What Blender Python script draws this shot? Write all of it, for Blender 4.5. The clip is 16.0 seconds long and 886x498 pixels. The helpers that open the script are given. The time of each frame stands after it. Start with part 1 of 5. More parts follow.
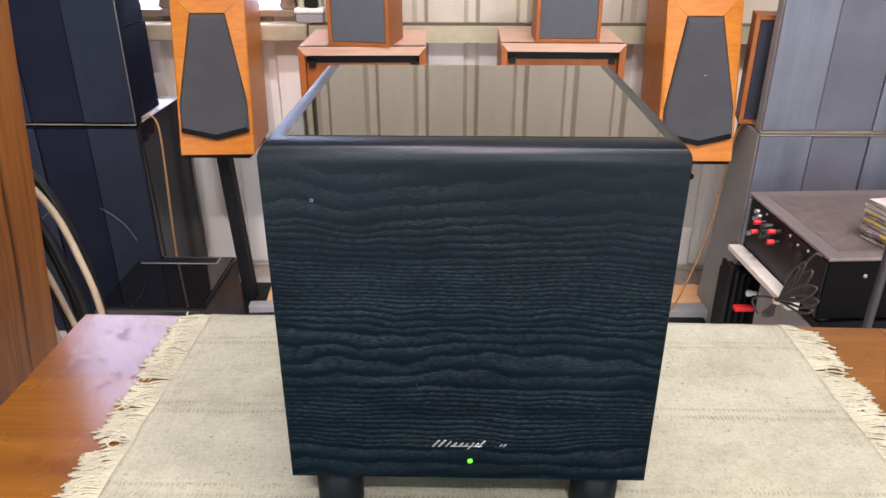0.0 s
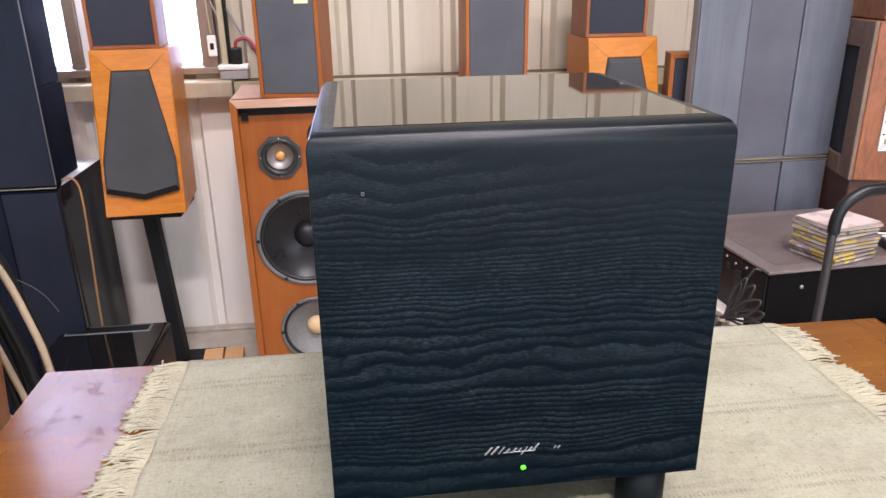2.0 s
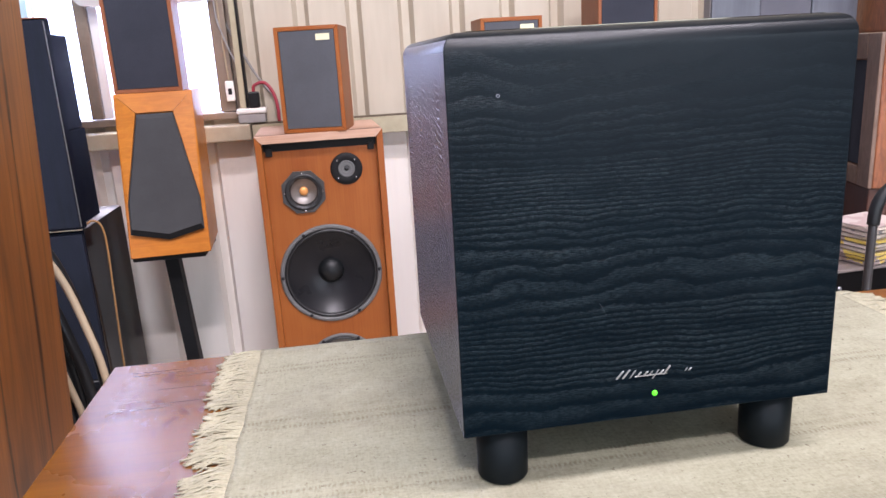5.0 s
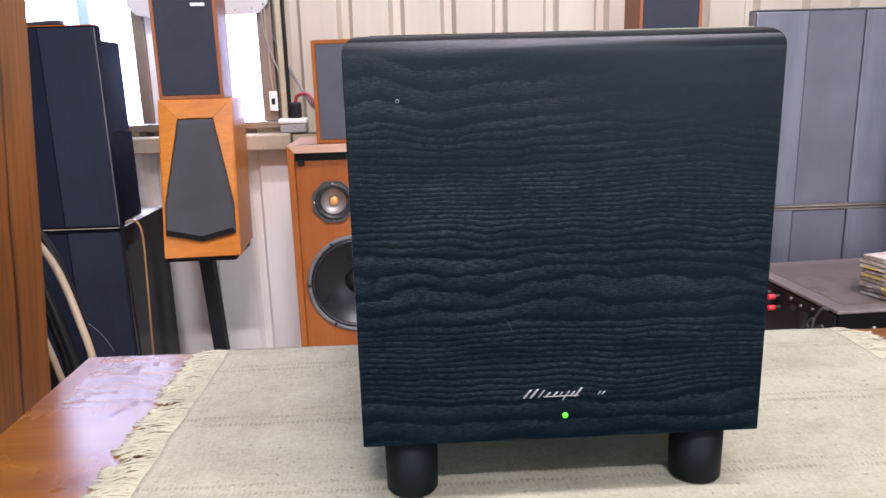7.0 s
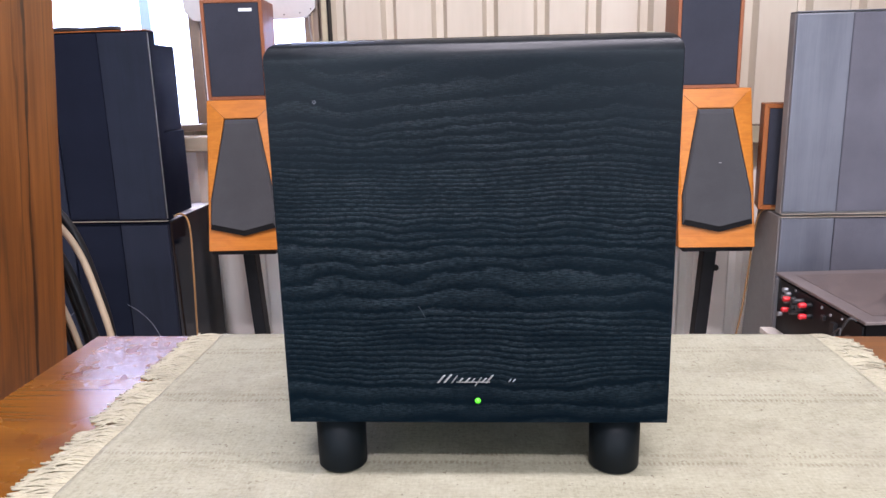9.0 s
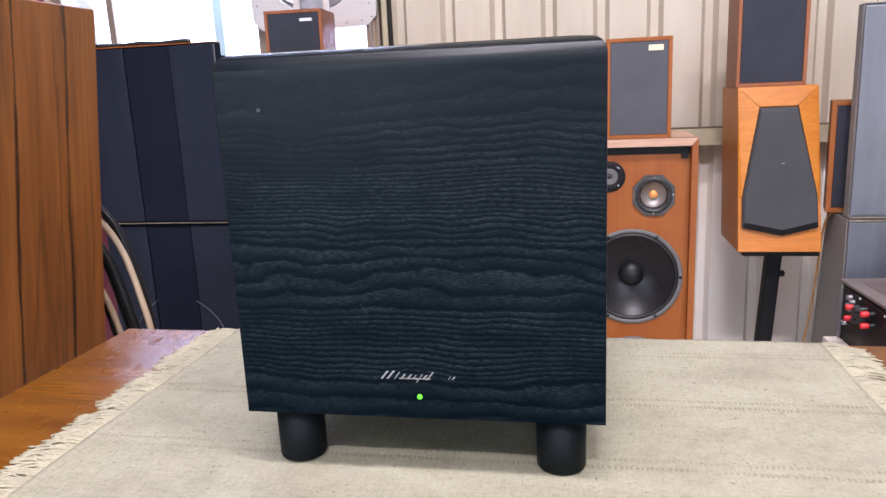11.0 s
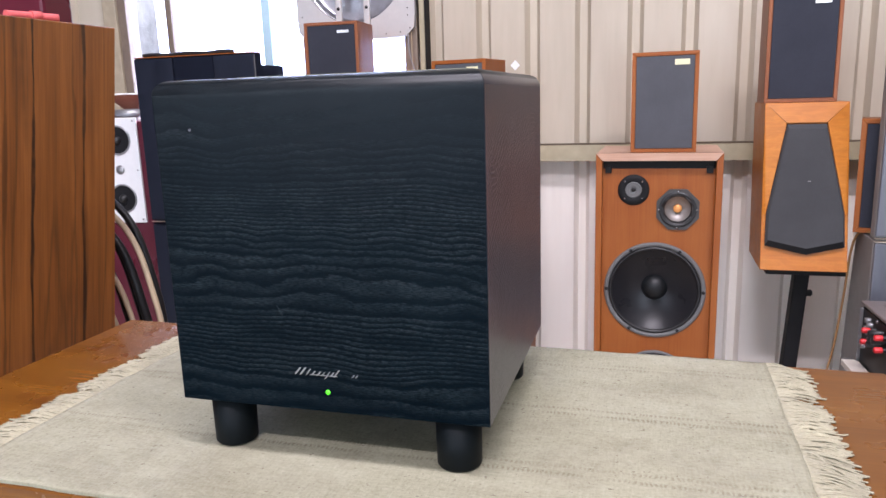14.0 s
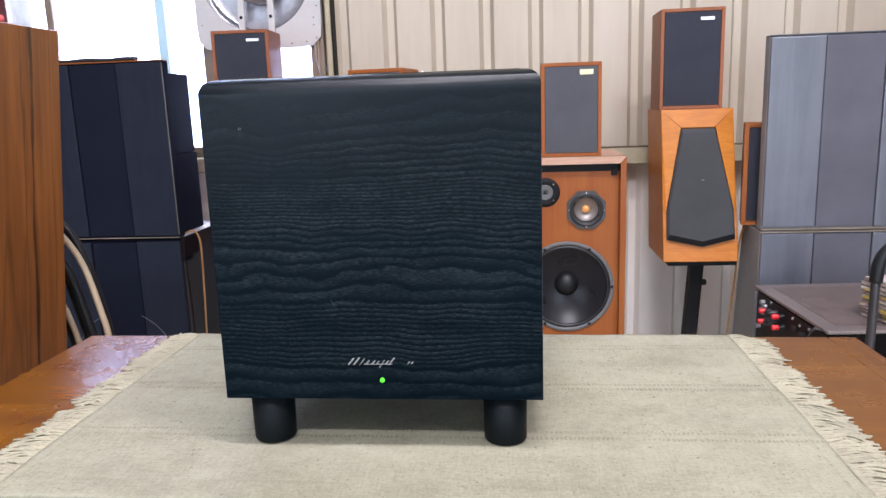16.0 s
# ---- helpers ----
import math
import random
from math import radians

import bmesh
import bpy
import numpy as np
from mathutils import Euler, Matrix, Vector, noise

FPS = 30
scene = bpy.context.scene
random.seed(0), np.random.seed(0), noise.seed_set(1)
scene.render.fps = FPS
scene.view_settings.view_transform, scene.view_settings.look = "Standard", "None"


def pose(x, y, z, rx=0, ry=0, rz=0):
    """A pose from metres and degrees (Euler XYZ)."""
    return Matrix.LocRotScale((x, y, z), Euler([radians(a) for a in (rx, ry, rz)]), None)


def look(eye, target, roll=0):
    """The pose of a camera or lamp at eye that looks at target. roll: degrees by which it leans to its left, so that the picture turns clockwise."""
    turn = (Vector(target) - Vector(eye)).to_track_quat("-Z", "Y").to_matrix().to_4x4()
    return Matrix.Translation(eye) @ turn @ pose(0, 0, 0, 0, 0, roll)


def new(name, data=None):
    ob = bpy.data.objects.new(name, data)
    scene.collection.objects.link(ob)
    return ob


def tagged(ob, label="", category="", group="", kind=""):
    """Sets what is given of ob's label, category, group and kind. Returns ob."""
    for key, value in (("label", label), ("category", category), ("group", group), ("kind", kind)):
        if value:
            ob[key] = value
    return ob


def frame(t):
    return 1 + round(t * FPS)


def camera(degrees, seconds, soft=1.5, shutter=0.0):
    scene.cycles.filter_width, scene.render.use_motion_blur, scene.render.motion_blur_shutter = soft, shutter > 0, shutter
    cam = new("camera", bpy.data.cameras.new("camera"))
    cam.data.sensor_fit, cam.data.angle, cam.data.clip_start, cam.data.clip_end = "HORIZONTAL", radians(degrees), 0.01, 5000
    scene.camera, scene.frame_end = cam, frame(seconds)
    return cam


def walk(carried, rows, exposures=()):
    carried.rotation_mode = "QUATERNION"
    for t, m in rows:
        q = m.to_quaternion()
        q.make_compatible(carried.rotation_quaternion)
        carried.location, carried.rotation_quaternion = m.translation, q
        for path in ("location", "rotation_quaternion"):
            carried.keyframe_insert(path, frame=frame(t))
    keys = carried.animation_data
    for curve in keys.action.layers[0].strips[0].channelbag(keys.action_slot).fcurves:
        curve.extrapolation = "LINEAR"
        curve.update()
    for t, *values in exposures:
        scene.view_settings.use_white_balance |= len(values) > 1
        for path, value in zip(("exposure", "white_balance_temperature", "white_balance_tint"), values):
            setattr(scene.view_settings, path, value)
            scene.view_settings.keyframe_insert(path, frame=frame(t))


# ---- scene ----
cam = camera(63.0, 16.0)
PATH = [
    (0, (0.056, 0.04, 1.204), (0.018, 1.851, 0.357), 0.0),
    (0.5, (0.057, 0.036, 1.21), (0.047, 1.855, 0.38), 0.1),
    (1, (0.036, 0.034, 1.205), (0.087, 1.869, 0.412), 0.1),
    (1.5, (-0.011, 0.036, 1.182), (0.123, 1.889, 0.441), -0.3),
    (2, (-0.051, 0.041, 1.15), (0.167, 1.906, 0.461), -1.0),
    (2.5, (-0.078, 0.037, 1.127), (0.184, 1.913, 0.486), -1.9),
    (3, (-0.109, 0.038, 1.103), (0.182, 1.921, 0.496), -2.7),
    (3.5, (-0.143, 0.036, 1.081), (0.165, 1.924, 0.5), -3.1),
    (4, (-0.166, 0.033, 1.065), (0.145, 1.926, 0.498), -3.4),
    (4.2, (-0.172, 0.03, 1.054), (0.134, 1.928, 0.501), -3.4),
    (6.3, (-0.094, 0.028, 1.033), (0.052, 1.965, 0.558), -2.5),
    (6.5, (-0.079, 0.028, 1.029), (0.052, 1.968, 0.562), -2.2),
    (7, (-0.041, 0.021, 1.028), (0.036, 1.967, 0.572), -1.6),
    (7.5, (-0.014, 0.011, 1.028), (0.021, 1.96, 0.579), -1.1),
    (8, (0.017, 0.001, 1.027), (0.007, 1.95, 0.577), -1.0),
    (8.5, (0.05, -0.012, 1.029), (-0.02, 1.936, 0.578), -1.2),
    (8.7, (0.061, -0.014, 1.027), (-0.029, 1.934, 0.578), -1.3),
    (10.8, (0.186, -0.02, 1.023), (-0.153, 1.904, 0.594), -2.5),
    (11, (0.2, -0.02, 1.024), (-0.171, 1.898, 0.594), -2.6),
    (11.5, (0.233, -0.018, 1.025), (-0.215, 1.883, 0.597), -2.8),
    (12, (0.262, -0.017, 1.027), (-0.246, 1.871, 0.605), -2.7),
    (12.5, (0.295, -0.018, 1.03), (-0.255, 1.861, 0.62), -2.5),
    (13, (0.323, -0.016, 1.03), (-0.252, 1.857, 0.624), -2.3),
    (13.5, (0.341, -0.023, 1.031), (-0.243, 1.846, 0.623), -2.1),
    (14, (0.35, -0.038, 1.036), (-0.206, 1.839, 0.626), -1.8),
    (14.5, (0.328, -0.056, 1.034), (-0.152, 1.842, 0.625), -1.6),
    (15, (0.29, -0.076, 1.031), (-0.093, 1.845, 0.626), -1.7),
    (15.5, (0.242, -0.094, 1.032), (-0.038, 1.845, 0.632), -1.9),
    (16, (0.198, -0.113, 1.029), (-0.006, 1.838, 0.64), -2.0),
]
walk(cam, [(t, look(eye, target, roll)) for t, eye, target, roll in PATH],
     ((0.0, 0.24, 6600, 13), (1.0, 0.20, 6600, 13), (2.0, 0.13, 6550, 14), (4.2, 0.13, 6450, 15), (6.5, 0.19, 6250, 17), (8.6, 0.16, 6250, 17), (11.5, 0.06, 6400, 17), (13.0, -0.03, 6350, 16), (14.5, -0.10, 6250, 16), (16.0, -0.05, 6200, 13)))

# ---- light ----
world = bpy.data.worlds.new("sky")
scene.world = world
world.use_nodes = True
wn = world.node_tree.nodes
sky = wn.new("ShaderNodeTexSky")
sky.sky_type, sky.sun_disc = "NISHITA", False
sky.sun_elevation, sky.sun_rotation = radians(61), radians(18)
wn["Background"].inputs[1].default_value = 0.12
world.node_tree.links.new(sky.outputs[0], wn["Background"].inputs[0])


def area_lamp(name, m, sx, sy, watts, colour):
    d = bpy.data.lights.new(name, "AREA")
    d.shape, d.size, d.size_y, d.energy, d.color = "RECTANGLE", sx, sy, watts, colour
    ob = new(name, d)
    ob.matrix_world = m
    return ob


TUBE = (0.99, 0.932, 0.985)
# unseen lamps: an overhead source is inferred, the extra ones are added fill
for i, (x, y, watts) in enumerate(((0.18, -0.10, 116), (-1.25, -0.80, 14), (1.80, -0.35, 126), (0.25, -2.50, 245))):
    area_lamp("unseen_overhead_lamp", pose(x, y, 4.40), 1.3, 0.18, watts, TUBE)
sun = new("sun", bpy.data.lights.new("sun", "SUN"))
sun.data.energy, sun.data.angle, sun.data.color = 4.5, radians(0.5), (1.0, 0.97, 0.94)
sun.matrix_world = look((0.16, 0.50, 0.95), (0, 0, 0))
area_lamp("window_daylight", pose(-1.12, 2.80, 1.75, -90, 0, 0), 1.3, 1.7, 80, (0.53, 0.62, 1.0))
# two openings added out of view, for subwoofer sheen and frontal fill
area_lamp("added_opening_light", pose(-1.45, -3.12, 1.10, 90, 0, 0), 1.6, 2.1, 64, (0.70, 0.86, 1.0))
area_lamp("added_opening_light", pose(1.58, -3.12, 1.10, 90, 0, 0), 1.2, 2.1, 65, (0.74, 0.88, 1.0))

# ---- materials ----


class Nodes:
    """A small node-tree builder for one material."""

    def __init__(self, name):
        self.m = bpy.data.materials.new(name)
        self.m.use_nodes = True
        self.t = self.m.node_tree
        self.bsdf = self.t.nodes["Principled BSDF"]
        self.coord = self.t.nodes.new("ShaderNodeTexCoord")

    def add(self, kind, **inputs):
        n = self.t.nodes.new(kind)
        for k, v in inputs.items():
            self.put(n.inputs[k.replace("_", " ")], v)
        return n

    def put(self, socket, v):
        if isinstance(v, bpy.types.NodeSocket):
            self.t.links.new(v, socket)
        else:
            socket.default_value = v

    def mapped(self, scale, loc=(0, 0, 0), rot=(0, 0, 0)):
        n = self.add("ShaderNodeMapping", Vector=self.coord.outputs["Object"])
        n.inputs["Scale"].default_value, n.inputs["Location"].default_value = scale, loc
        n.inputs["Rotation"].default_value = [radians(a) for a in rot]
        return n.outputs[0]

    def noise(self, vector, scale, detail=4.0, rough=0.55, distort=0.0):
        n = self.add("ShaderNodeTexNoise", Vector=vector, Scale=scale, Detail=detail, Roughness=rough, Distortion=distort)
        return n.outputs["Fac"]

    def ramp(self, fac, stops, mode="LINEAR"):
        n = self.add("ShaderNodeValToRGB", Fac=fac)
        r = n.color_ramp
        r.interpolation = mode
        while len(r.elements) < len(stops):
            r.elements.new(0.5)
        for e, (p, c) in zip(r.elements, stops):
            e.position = p
            e.color = (c, c, c, 1) if isinstance(c, (int, float)) else (*c, 1)
        return n.outputs[0]

    def math(self, op, a, b=0.0, c=0.0):
        n = self.t.nodes.new("ShaderNodeMath")
        n.operation = op
        for s, v in zip(n.inputs, (a, b, c)):
            self.put(s, v)
        return n.outputs[0]

    def mix(self, fac, a, b, mode="MIX"):
        n = self.t.nodes.new("ShaderNodeMix")
        n.data_type, n.blend_type = "RGBA", mode
        for s, v in zip((n.inputs[0], n.inputs[6], n.inputs[7]), (fac, a, b)):
            if isinstance(v, tuple) and len(v) == 3:
                v = (*v, 1)
            self.put(s, v)
        return n.outputs[2]

    def bump(self, height, strength=0.3, distance=0.002):
        n = self.add("ShaderNodeBump", Height=height, Strength=strength, Distance=distance)
        self.put(self.bsdf.inputs["Normal"], n.outputs[0])

    def set(self, **inputs):
        for k, v in inputs.items():
            if isinstance(v, tuple) and len(v) == 3:
                v = (*v, 1)
            self.put(self.bsdf.inputs[k.replace("_", " ")], v)
        return self.m


def plain(name, colour, rough=0.5, metal=0.0, grain=60.0, vary=0.15, relief=0.1, **more):
    """Paint, plastic or metal: fine grain and faint blotches."""
    n = Nodes(name)
    big = n.noise(n.mapped((1, 1, 1)), grain / 12, 3)
    small = n.noise(n.mapped((1, 1, 1)), grain, 4)
    dark = tuple(c * (1 - vary) for c in colour)
    light = tuple(min(1, c * (1 + vary)) for c in colour)
    both = n.math("MULTIPLY_ADD", small, 0.4, n.math("MULTIPLY", big, 0.6))
    col = n.ramp(both, [(0.3, dark), (0.7, light)])
    n.bump(small, relief, 0.001)
    r = n.ramp(big, [(0.3, max(0.02, rough * 0.85)), (0.7, min(1, rough * 1.15))])
    return n.set(Base_Color=col, Roughness=r, Metallic=metal, **more)


def wood(name, dark, mid, light, axis="z", freq=14.0, rough=0.4, figure=0.5, coat=0.0, relief=0.12, shine=0.5, flame=0.0):
    """Veneer whose grain runs along one axis, with pores and slow figure; flame adds a dark ripple."""
    n = Nodes(name)
    s = {"x": (0.06, 1, 1), "y": (1, 0.06, 1), "z": (1, 1, 0.06)}[axis]
    s2 = {"x": (0.02, 1, 1), "y": (1, 0.02, 1), "z": (1, 1, 0.02)}[axis]
    slow = n.noise(n.mapped(s), freq, 5, 0.6, 1.2)
    pores = n.noise(n.mapped(s2), freq * 22, 3, 0.7)
    curl = n.noise(n.mapped((1, 1, 1)), freq * 0.35, 3)
    f = n.math("ADD", n.math("MULTIPLY", slow, figure), n.math("MULTIPLY", pores, 0.35))
    f = n.math("ADD", f, n.math("MULTIPLY", curl, 0.65 - figure * 0.5))
    col = n.ramp(f, [(0.3, dark), (0.5, mid), (0.72, light)])
    if flame:
        ripple = n.noise(n.mapped((3.0, 3.0, 1.0) if axis != "x" else (1.0, 3.0, 3.0), (0, 0, 0), (0, 35, 0)), 16, 4, 0.6, 1.5)
        col = n.mix(n.ramp(ripple, [(0.38, 0.0), (0.62, flame)]), col, tuple(c * 0.52 for c in mid))
    n.bump(pores, relief, 0.0006)
    return n.set(Base_Color=col, Roughness=n.ramp(slow, [(0.3, rough * 0.85), (0.7, rough * 1.2)]), Coat_Weight=coat, Coat_Roughness=0.12, Specular_IOR_Level=shine)


def ash_front():
    """Black-stained open-grain ash: growth rings that rise to a thin pale crest, tight in two belts, swelling into broad lens shapes between."""
    n = Nodes("black_ash_front")
    sep = n.add("ShaderNodeSeparateXYZ", Vector=n.coord.outputs["Object"])
    x, z = sep.outputs["X"], sep.outputs["Z"]
    height = n.math("MULTIPLY", n.math("SUBTRACT", z, 0.74), 3.0)
    loose = n.ramp(height, [(0.0, 1.0), (0.15, 0.8), (0.22, 0.40), (0.33, 0.55), (0.42, 1.5), (0.50, 1.0), (0.58, 0.34), (0.68, 0.36), (0.80, 0.8), (1.0, 1.2)])
    swell = n.math("SUBTRACT", n.noise(n.mapped((7.5, 1, 9.0), (0.35, 0, 0.2)), 1.0, 2, 0.5), 0.5)
    wave = n.math("SUBTRACT", n.noise(n.mapped((24, 3, 40)), 1.0, 4, 0.55), 0.5)
    jag = n.math("SUBTRACT", n.noise(n.mapped((190, 40, 700)), 1.0, 4, 0.7), 0.5)
    eyes = n.math("SUBTRACT", n.noise(n.mapped((11, 1, 26), (0.8, 0, 0.6)), 1.0, 3, 0.5), 0.5)
    warp = n.math("MULTIPLY", n.math("ADD", n.math("ADD", n.math("MULTIPLY", swell, 0.050), n.math("MULTIPLY", eyes, 0.018)), n.math("MULTIPLY", wave, 0.009)), loose)
    line = n.math("ADD", n.math("ADD", z, n.math("MULTIPLY", n.math("SUBTRACT", x, 0.067), 0.012)), warp)
    pace = n.ramp(n.math("MULTIPLY", n.math("SUBTRACT", line, 0.74), 3.0),
                  [(0.0, 0.0), (0.15, 0.071), (0.33, 0.345), (0.498, 0.440), (0.555, 0.512), (0.675, 0.762), (0.78, 0.893), (0.96, 0.988), (1.0, 1.0)])
    turns = n.math("ADD", n.math("MULTIPLY", pace, 46.0), n.math("MULTIPLY", jag, 0.50))
    saw = n.math("FRACT", turns)
    crest = n.ramp(saw, [(0.0, 0.28), (0.06, 0.10), (0.22, 0.16), (0.42, 0.46), (0.60, 0.68), (0.84, 0.84), (0.94, 0.92), (1.0, 0.28)])
    dash = n.ramp(n.noise(n.mapped((170, 40, 1500)), 1.0, 3, 0.7), [(0.38, 0.10), (0.50, 0.62), (0.62, 1.35)])
    bold = n.ramp(n.noise(n.mapped((13, 3, 60), (1.3, 0, 0.4)), 1.0, 3, 0.6), [(0.34, 0.35), (0.50, 0.70), (0.66, 1.10)])
    # mask fades the grain up and right, imitating how the light shows it
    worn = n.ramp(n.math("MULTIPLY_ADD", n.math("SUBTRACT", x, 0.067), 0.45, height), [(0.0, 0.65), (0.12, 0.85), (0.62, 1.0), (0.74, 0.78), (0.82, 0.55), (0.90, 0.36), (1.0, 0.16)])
    ridge = n.math("MULTIPLY", n.math("MULTIPLY", crest, bold), worn)
    h = n.math("MULTIPLY", ridge, dash)
    grime = n.noise(n.mapped((5, 5, 5)), 2.0, 4, 0.6)
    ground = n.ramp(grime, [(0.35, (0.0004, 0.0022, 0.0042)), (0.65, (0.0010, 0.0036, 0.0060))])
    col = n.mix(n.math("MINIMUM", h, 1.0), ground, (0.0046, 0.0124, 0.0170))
    n.bump(h, 0.45, 0.0006)
    # specular climbs with height: upper sheen and bevel highlight put into the material
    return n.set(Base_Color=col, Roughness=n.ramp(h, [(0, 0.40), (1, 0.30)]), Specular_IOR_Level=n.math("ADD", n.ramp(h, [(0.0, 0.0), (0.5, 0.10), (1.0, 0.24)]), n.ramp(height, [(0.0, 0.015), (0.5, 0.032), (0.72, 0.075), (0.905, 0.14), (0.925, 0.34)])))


def ash_side():
    """The same veneer on the flanks: tall cathedral arches of thin pale ridges, fading near the top, with window sheen
    painted in.
    """
    n = Nodes("black_ash_side")
    sep = n.add("ShaderNodeSeparateXYZ", Vector=n.coord.outputs["Object"])
    swell = n.math("SUBTRACT", n.noise(n.mapped((1, 7.0, 5.0)), 1.6, 2, 0.5), 0.5)
    wave = n.math("SUBTRACT", n.noise(n.mapped((3, 12, 18)), 1.0, 4, 0.6), 0.5)
    jag = n.math("SUBTRACT", n.noise(n.mapped((30, 60, 190)), 1.0, 3, 0.65), 0.5)
    arch = n.math("MULTIPLY", n.math("POWER", n.math("ABSOLUTE", n.math("SUBTRACT", sep.outputs["Y"], 0.775)), 1.3), 0.66)
    line = n.math("ADD", n.math("ADD", sep.outputs["Z"], arch), n.math("ADD", n.math("MULTIPLY", swell, 0.06), n.math("MULTIPLY", wave, 0.014)))
    saw = n.math("FRACT", n.math("ADD", n.math("MULTIPLY", line, 185.0), n.math("MULTIPLY", jag, 0.35)))
    crest = n.ramp(saw, [(0.0, 0.2), (0.12, 0.04), (0.50, 0.30), (0.86, 0.9), (0.95, 0.9), (1.0, 0.2)])
    fibre = n.ramp(n.noise(n.mapped((60, 160, 420)), 1.0, 3, 0.7), [(0.36, 0.45), (0.62, 1.05)])
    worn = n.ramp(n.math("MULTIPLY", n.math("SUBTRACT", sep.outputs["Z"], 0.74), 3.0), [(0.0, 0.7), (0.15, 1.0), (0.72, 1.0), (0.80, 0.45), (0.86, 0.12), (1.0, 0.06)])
    # grain kept full on the left flank only, as raking window light shows it
    raking_gain = n.ramp(sep.outputs["X"], [(0.0, 1.0), (0.2, 0.36)])
    h = n.math("MULTIPLY", n.math("MULTIPLY", n.math("MULTIPLY", crest, fibre), worn), raking_gain)
    # ground and ridges much paler than the front, to paint the window sheen
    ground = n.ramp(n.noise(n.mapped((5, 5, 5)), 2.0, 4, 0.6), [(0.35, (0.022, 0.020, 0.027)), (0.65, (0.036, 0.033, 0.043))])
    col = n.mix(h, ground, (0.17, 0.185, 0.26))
    n.bump(h, 1.0, 0.0016)
    return n.set(Base_Color=col, Roughness=n.ramp(h, [(0, 0.30), (1, 0.24)]), Specular_IOR_Level=n.ramp(h, [(0.0, 0.55), (1.0, 0.85)]))


def cloth(name, colour, scale=900.0, rough=0.95, vary=0.25, shine=0.2):
    """Speaker cloth: a fine woven relief, faded here and there."""
    n = Nodes(name)
    v = n.mapped((1, 1, 1))
    weave = n.noise(v, scale, 2, 0.6)
    fade = n.noise(v, 9, 3)
    f = n.math("ADD", n.math("MULTIPLY", weave, 0.6), n.math("MULTIPLY", fade, 0.4))
    col = n.ramp(f, [(0.3, tuple(c * (1 - vary) for c in colour)), (0.7, tuple(c * (1 + vary) for c in colour))])
    n.bump(weave, 0.25, 0.0006)
    return n.set(Base_Color=col, Roughness=rough, Specular_IOR_Level=shine)


ASH_FRONT = ash_front()
ASH_SIDE = ash_side()
SMOKED = plain("smoked_glass", (0.012, 0.010, 0.006), 0.03, 0, 30, 0.1, 0.0, IOR=1.8, Specular_Tint=(0.95, 0.86, 0.62))
SATIN_BLACK = plain("satin_black_plastic", (0.006, 0.007, 0.008), 0.42, 0, 90, 0.2, 0.05, Specular_IOR_Level=0.35)
FOOT_BLACK = plain("blue_black_foot_plastic", (0.0016, 0.0036, 0.0050), 0.55, 0, 90, 0.2, 0.05, Specular_IOR_Level=0.16)
MATT_BLACK = plain("matt_black_steel", (0.007, 0.007, 0.008), 0.6, 0, 90, 0.3, 0.1, Specular_IOR_Level=0.22)
CHROME = plain("chrome", (0.75, 0.76, 0.78), 0.2, 1.0, 50, 0.05, 0.0)
BRASS = plain("brass_strip", (0.66, 0.55, 0.44), 0.35, 0.8, 80, 0.15, 0.05)
PIANO = plain("piano_black_lacquer", (0.006, 0.006, 0.007), 0.06, 0, 30, 0.2, 0.0, Coat_Weight=0.6)
TEAK = wood("teak_veneer", (0.158, 0.037, 0.007), (0.238, 0.062, 0.0110), (0.296, 0.092, 0.018), "z", 16, 0.42, shine=0.28)
TEAK_PALE = wood("pale_teak_top", (0.37, 0.20, 0.125), (0.46, 0.27, 0.18), (0.55, 0.36, 0.26), "x", 14, 0.5)
CHERRY = wood("cherry_veneer", (0.33, 0.092, 0.010), (0.455, 0.148, 0.017), (0.55, 0.210, 0.031), "x", 9, 0.38, 0.3, coat=0.04, flame=0.30, shine=0.28)
WALNUT = wood("walnut_veneer", (0.12, 0.038, 0.016), (0.20, 0.066, 0.028), (0.27, 0.098, 0.042), "z", 18, 0.45, shine=0.25)
MAHOGANY = wood("worn_mahogany", (0.140, 0.036, 0.010), (0.235, 0.068, 0.019), (0.30, 0.102, 0.034), "z", 12, 0.40, 0.4, flame=0.7)
PINE = wood("raw_pine", (0.45, 0.22, 0.09), (0.56, 0.30, 0.13), (0.64, 0.38, 0.19), "x", 14, 0.6)
GREY_ASH = wood("grey_ash_veneer", (0.058, 0.064, 0.078), (0.084, 0.091, 0.110), (0.116, 0.124, 0.147), "z", 26, 0.33, 0.5, shine=0.8)
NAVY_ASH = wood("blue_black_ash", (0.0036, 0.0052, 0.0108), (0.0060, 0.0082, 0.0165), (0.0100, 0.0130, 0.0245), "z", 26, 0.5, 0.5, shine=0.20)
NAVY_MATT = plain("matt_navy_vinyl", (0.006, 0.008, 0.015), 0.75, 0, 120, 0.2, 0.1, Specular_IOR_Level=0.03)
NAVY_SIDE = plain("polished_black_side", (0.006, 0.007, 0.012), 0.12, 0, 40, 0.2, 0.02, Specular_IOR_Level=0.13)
GRILLE_GREY = cloth("charcoal_grille_cloth", (0.080, 0.083, 0.093))
GRILLE_COAL = cloth("coal_grille_cloth", (0.053, 0.054, 0.057))
GRILLE_DARK = cloth("black_grille_cloth", (0.034, 0.037, 0.049))
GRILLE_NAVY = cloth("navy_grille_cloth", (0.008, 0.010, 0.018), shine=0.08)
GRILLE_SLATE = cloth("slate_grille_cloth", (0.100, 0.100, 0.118))
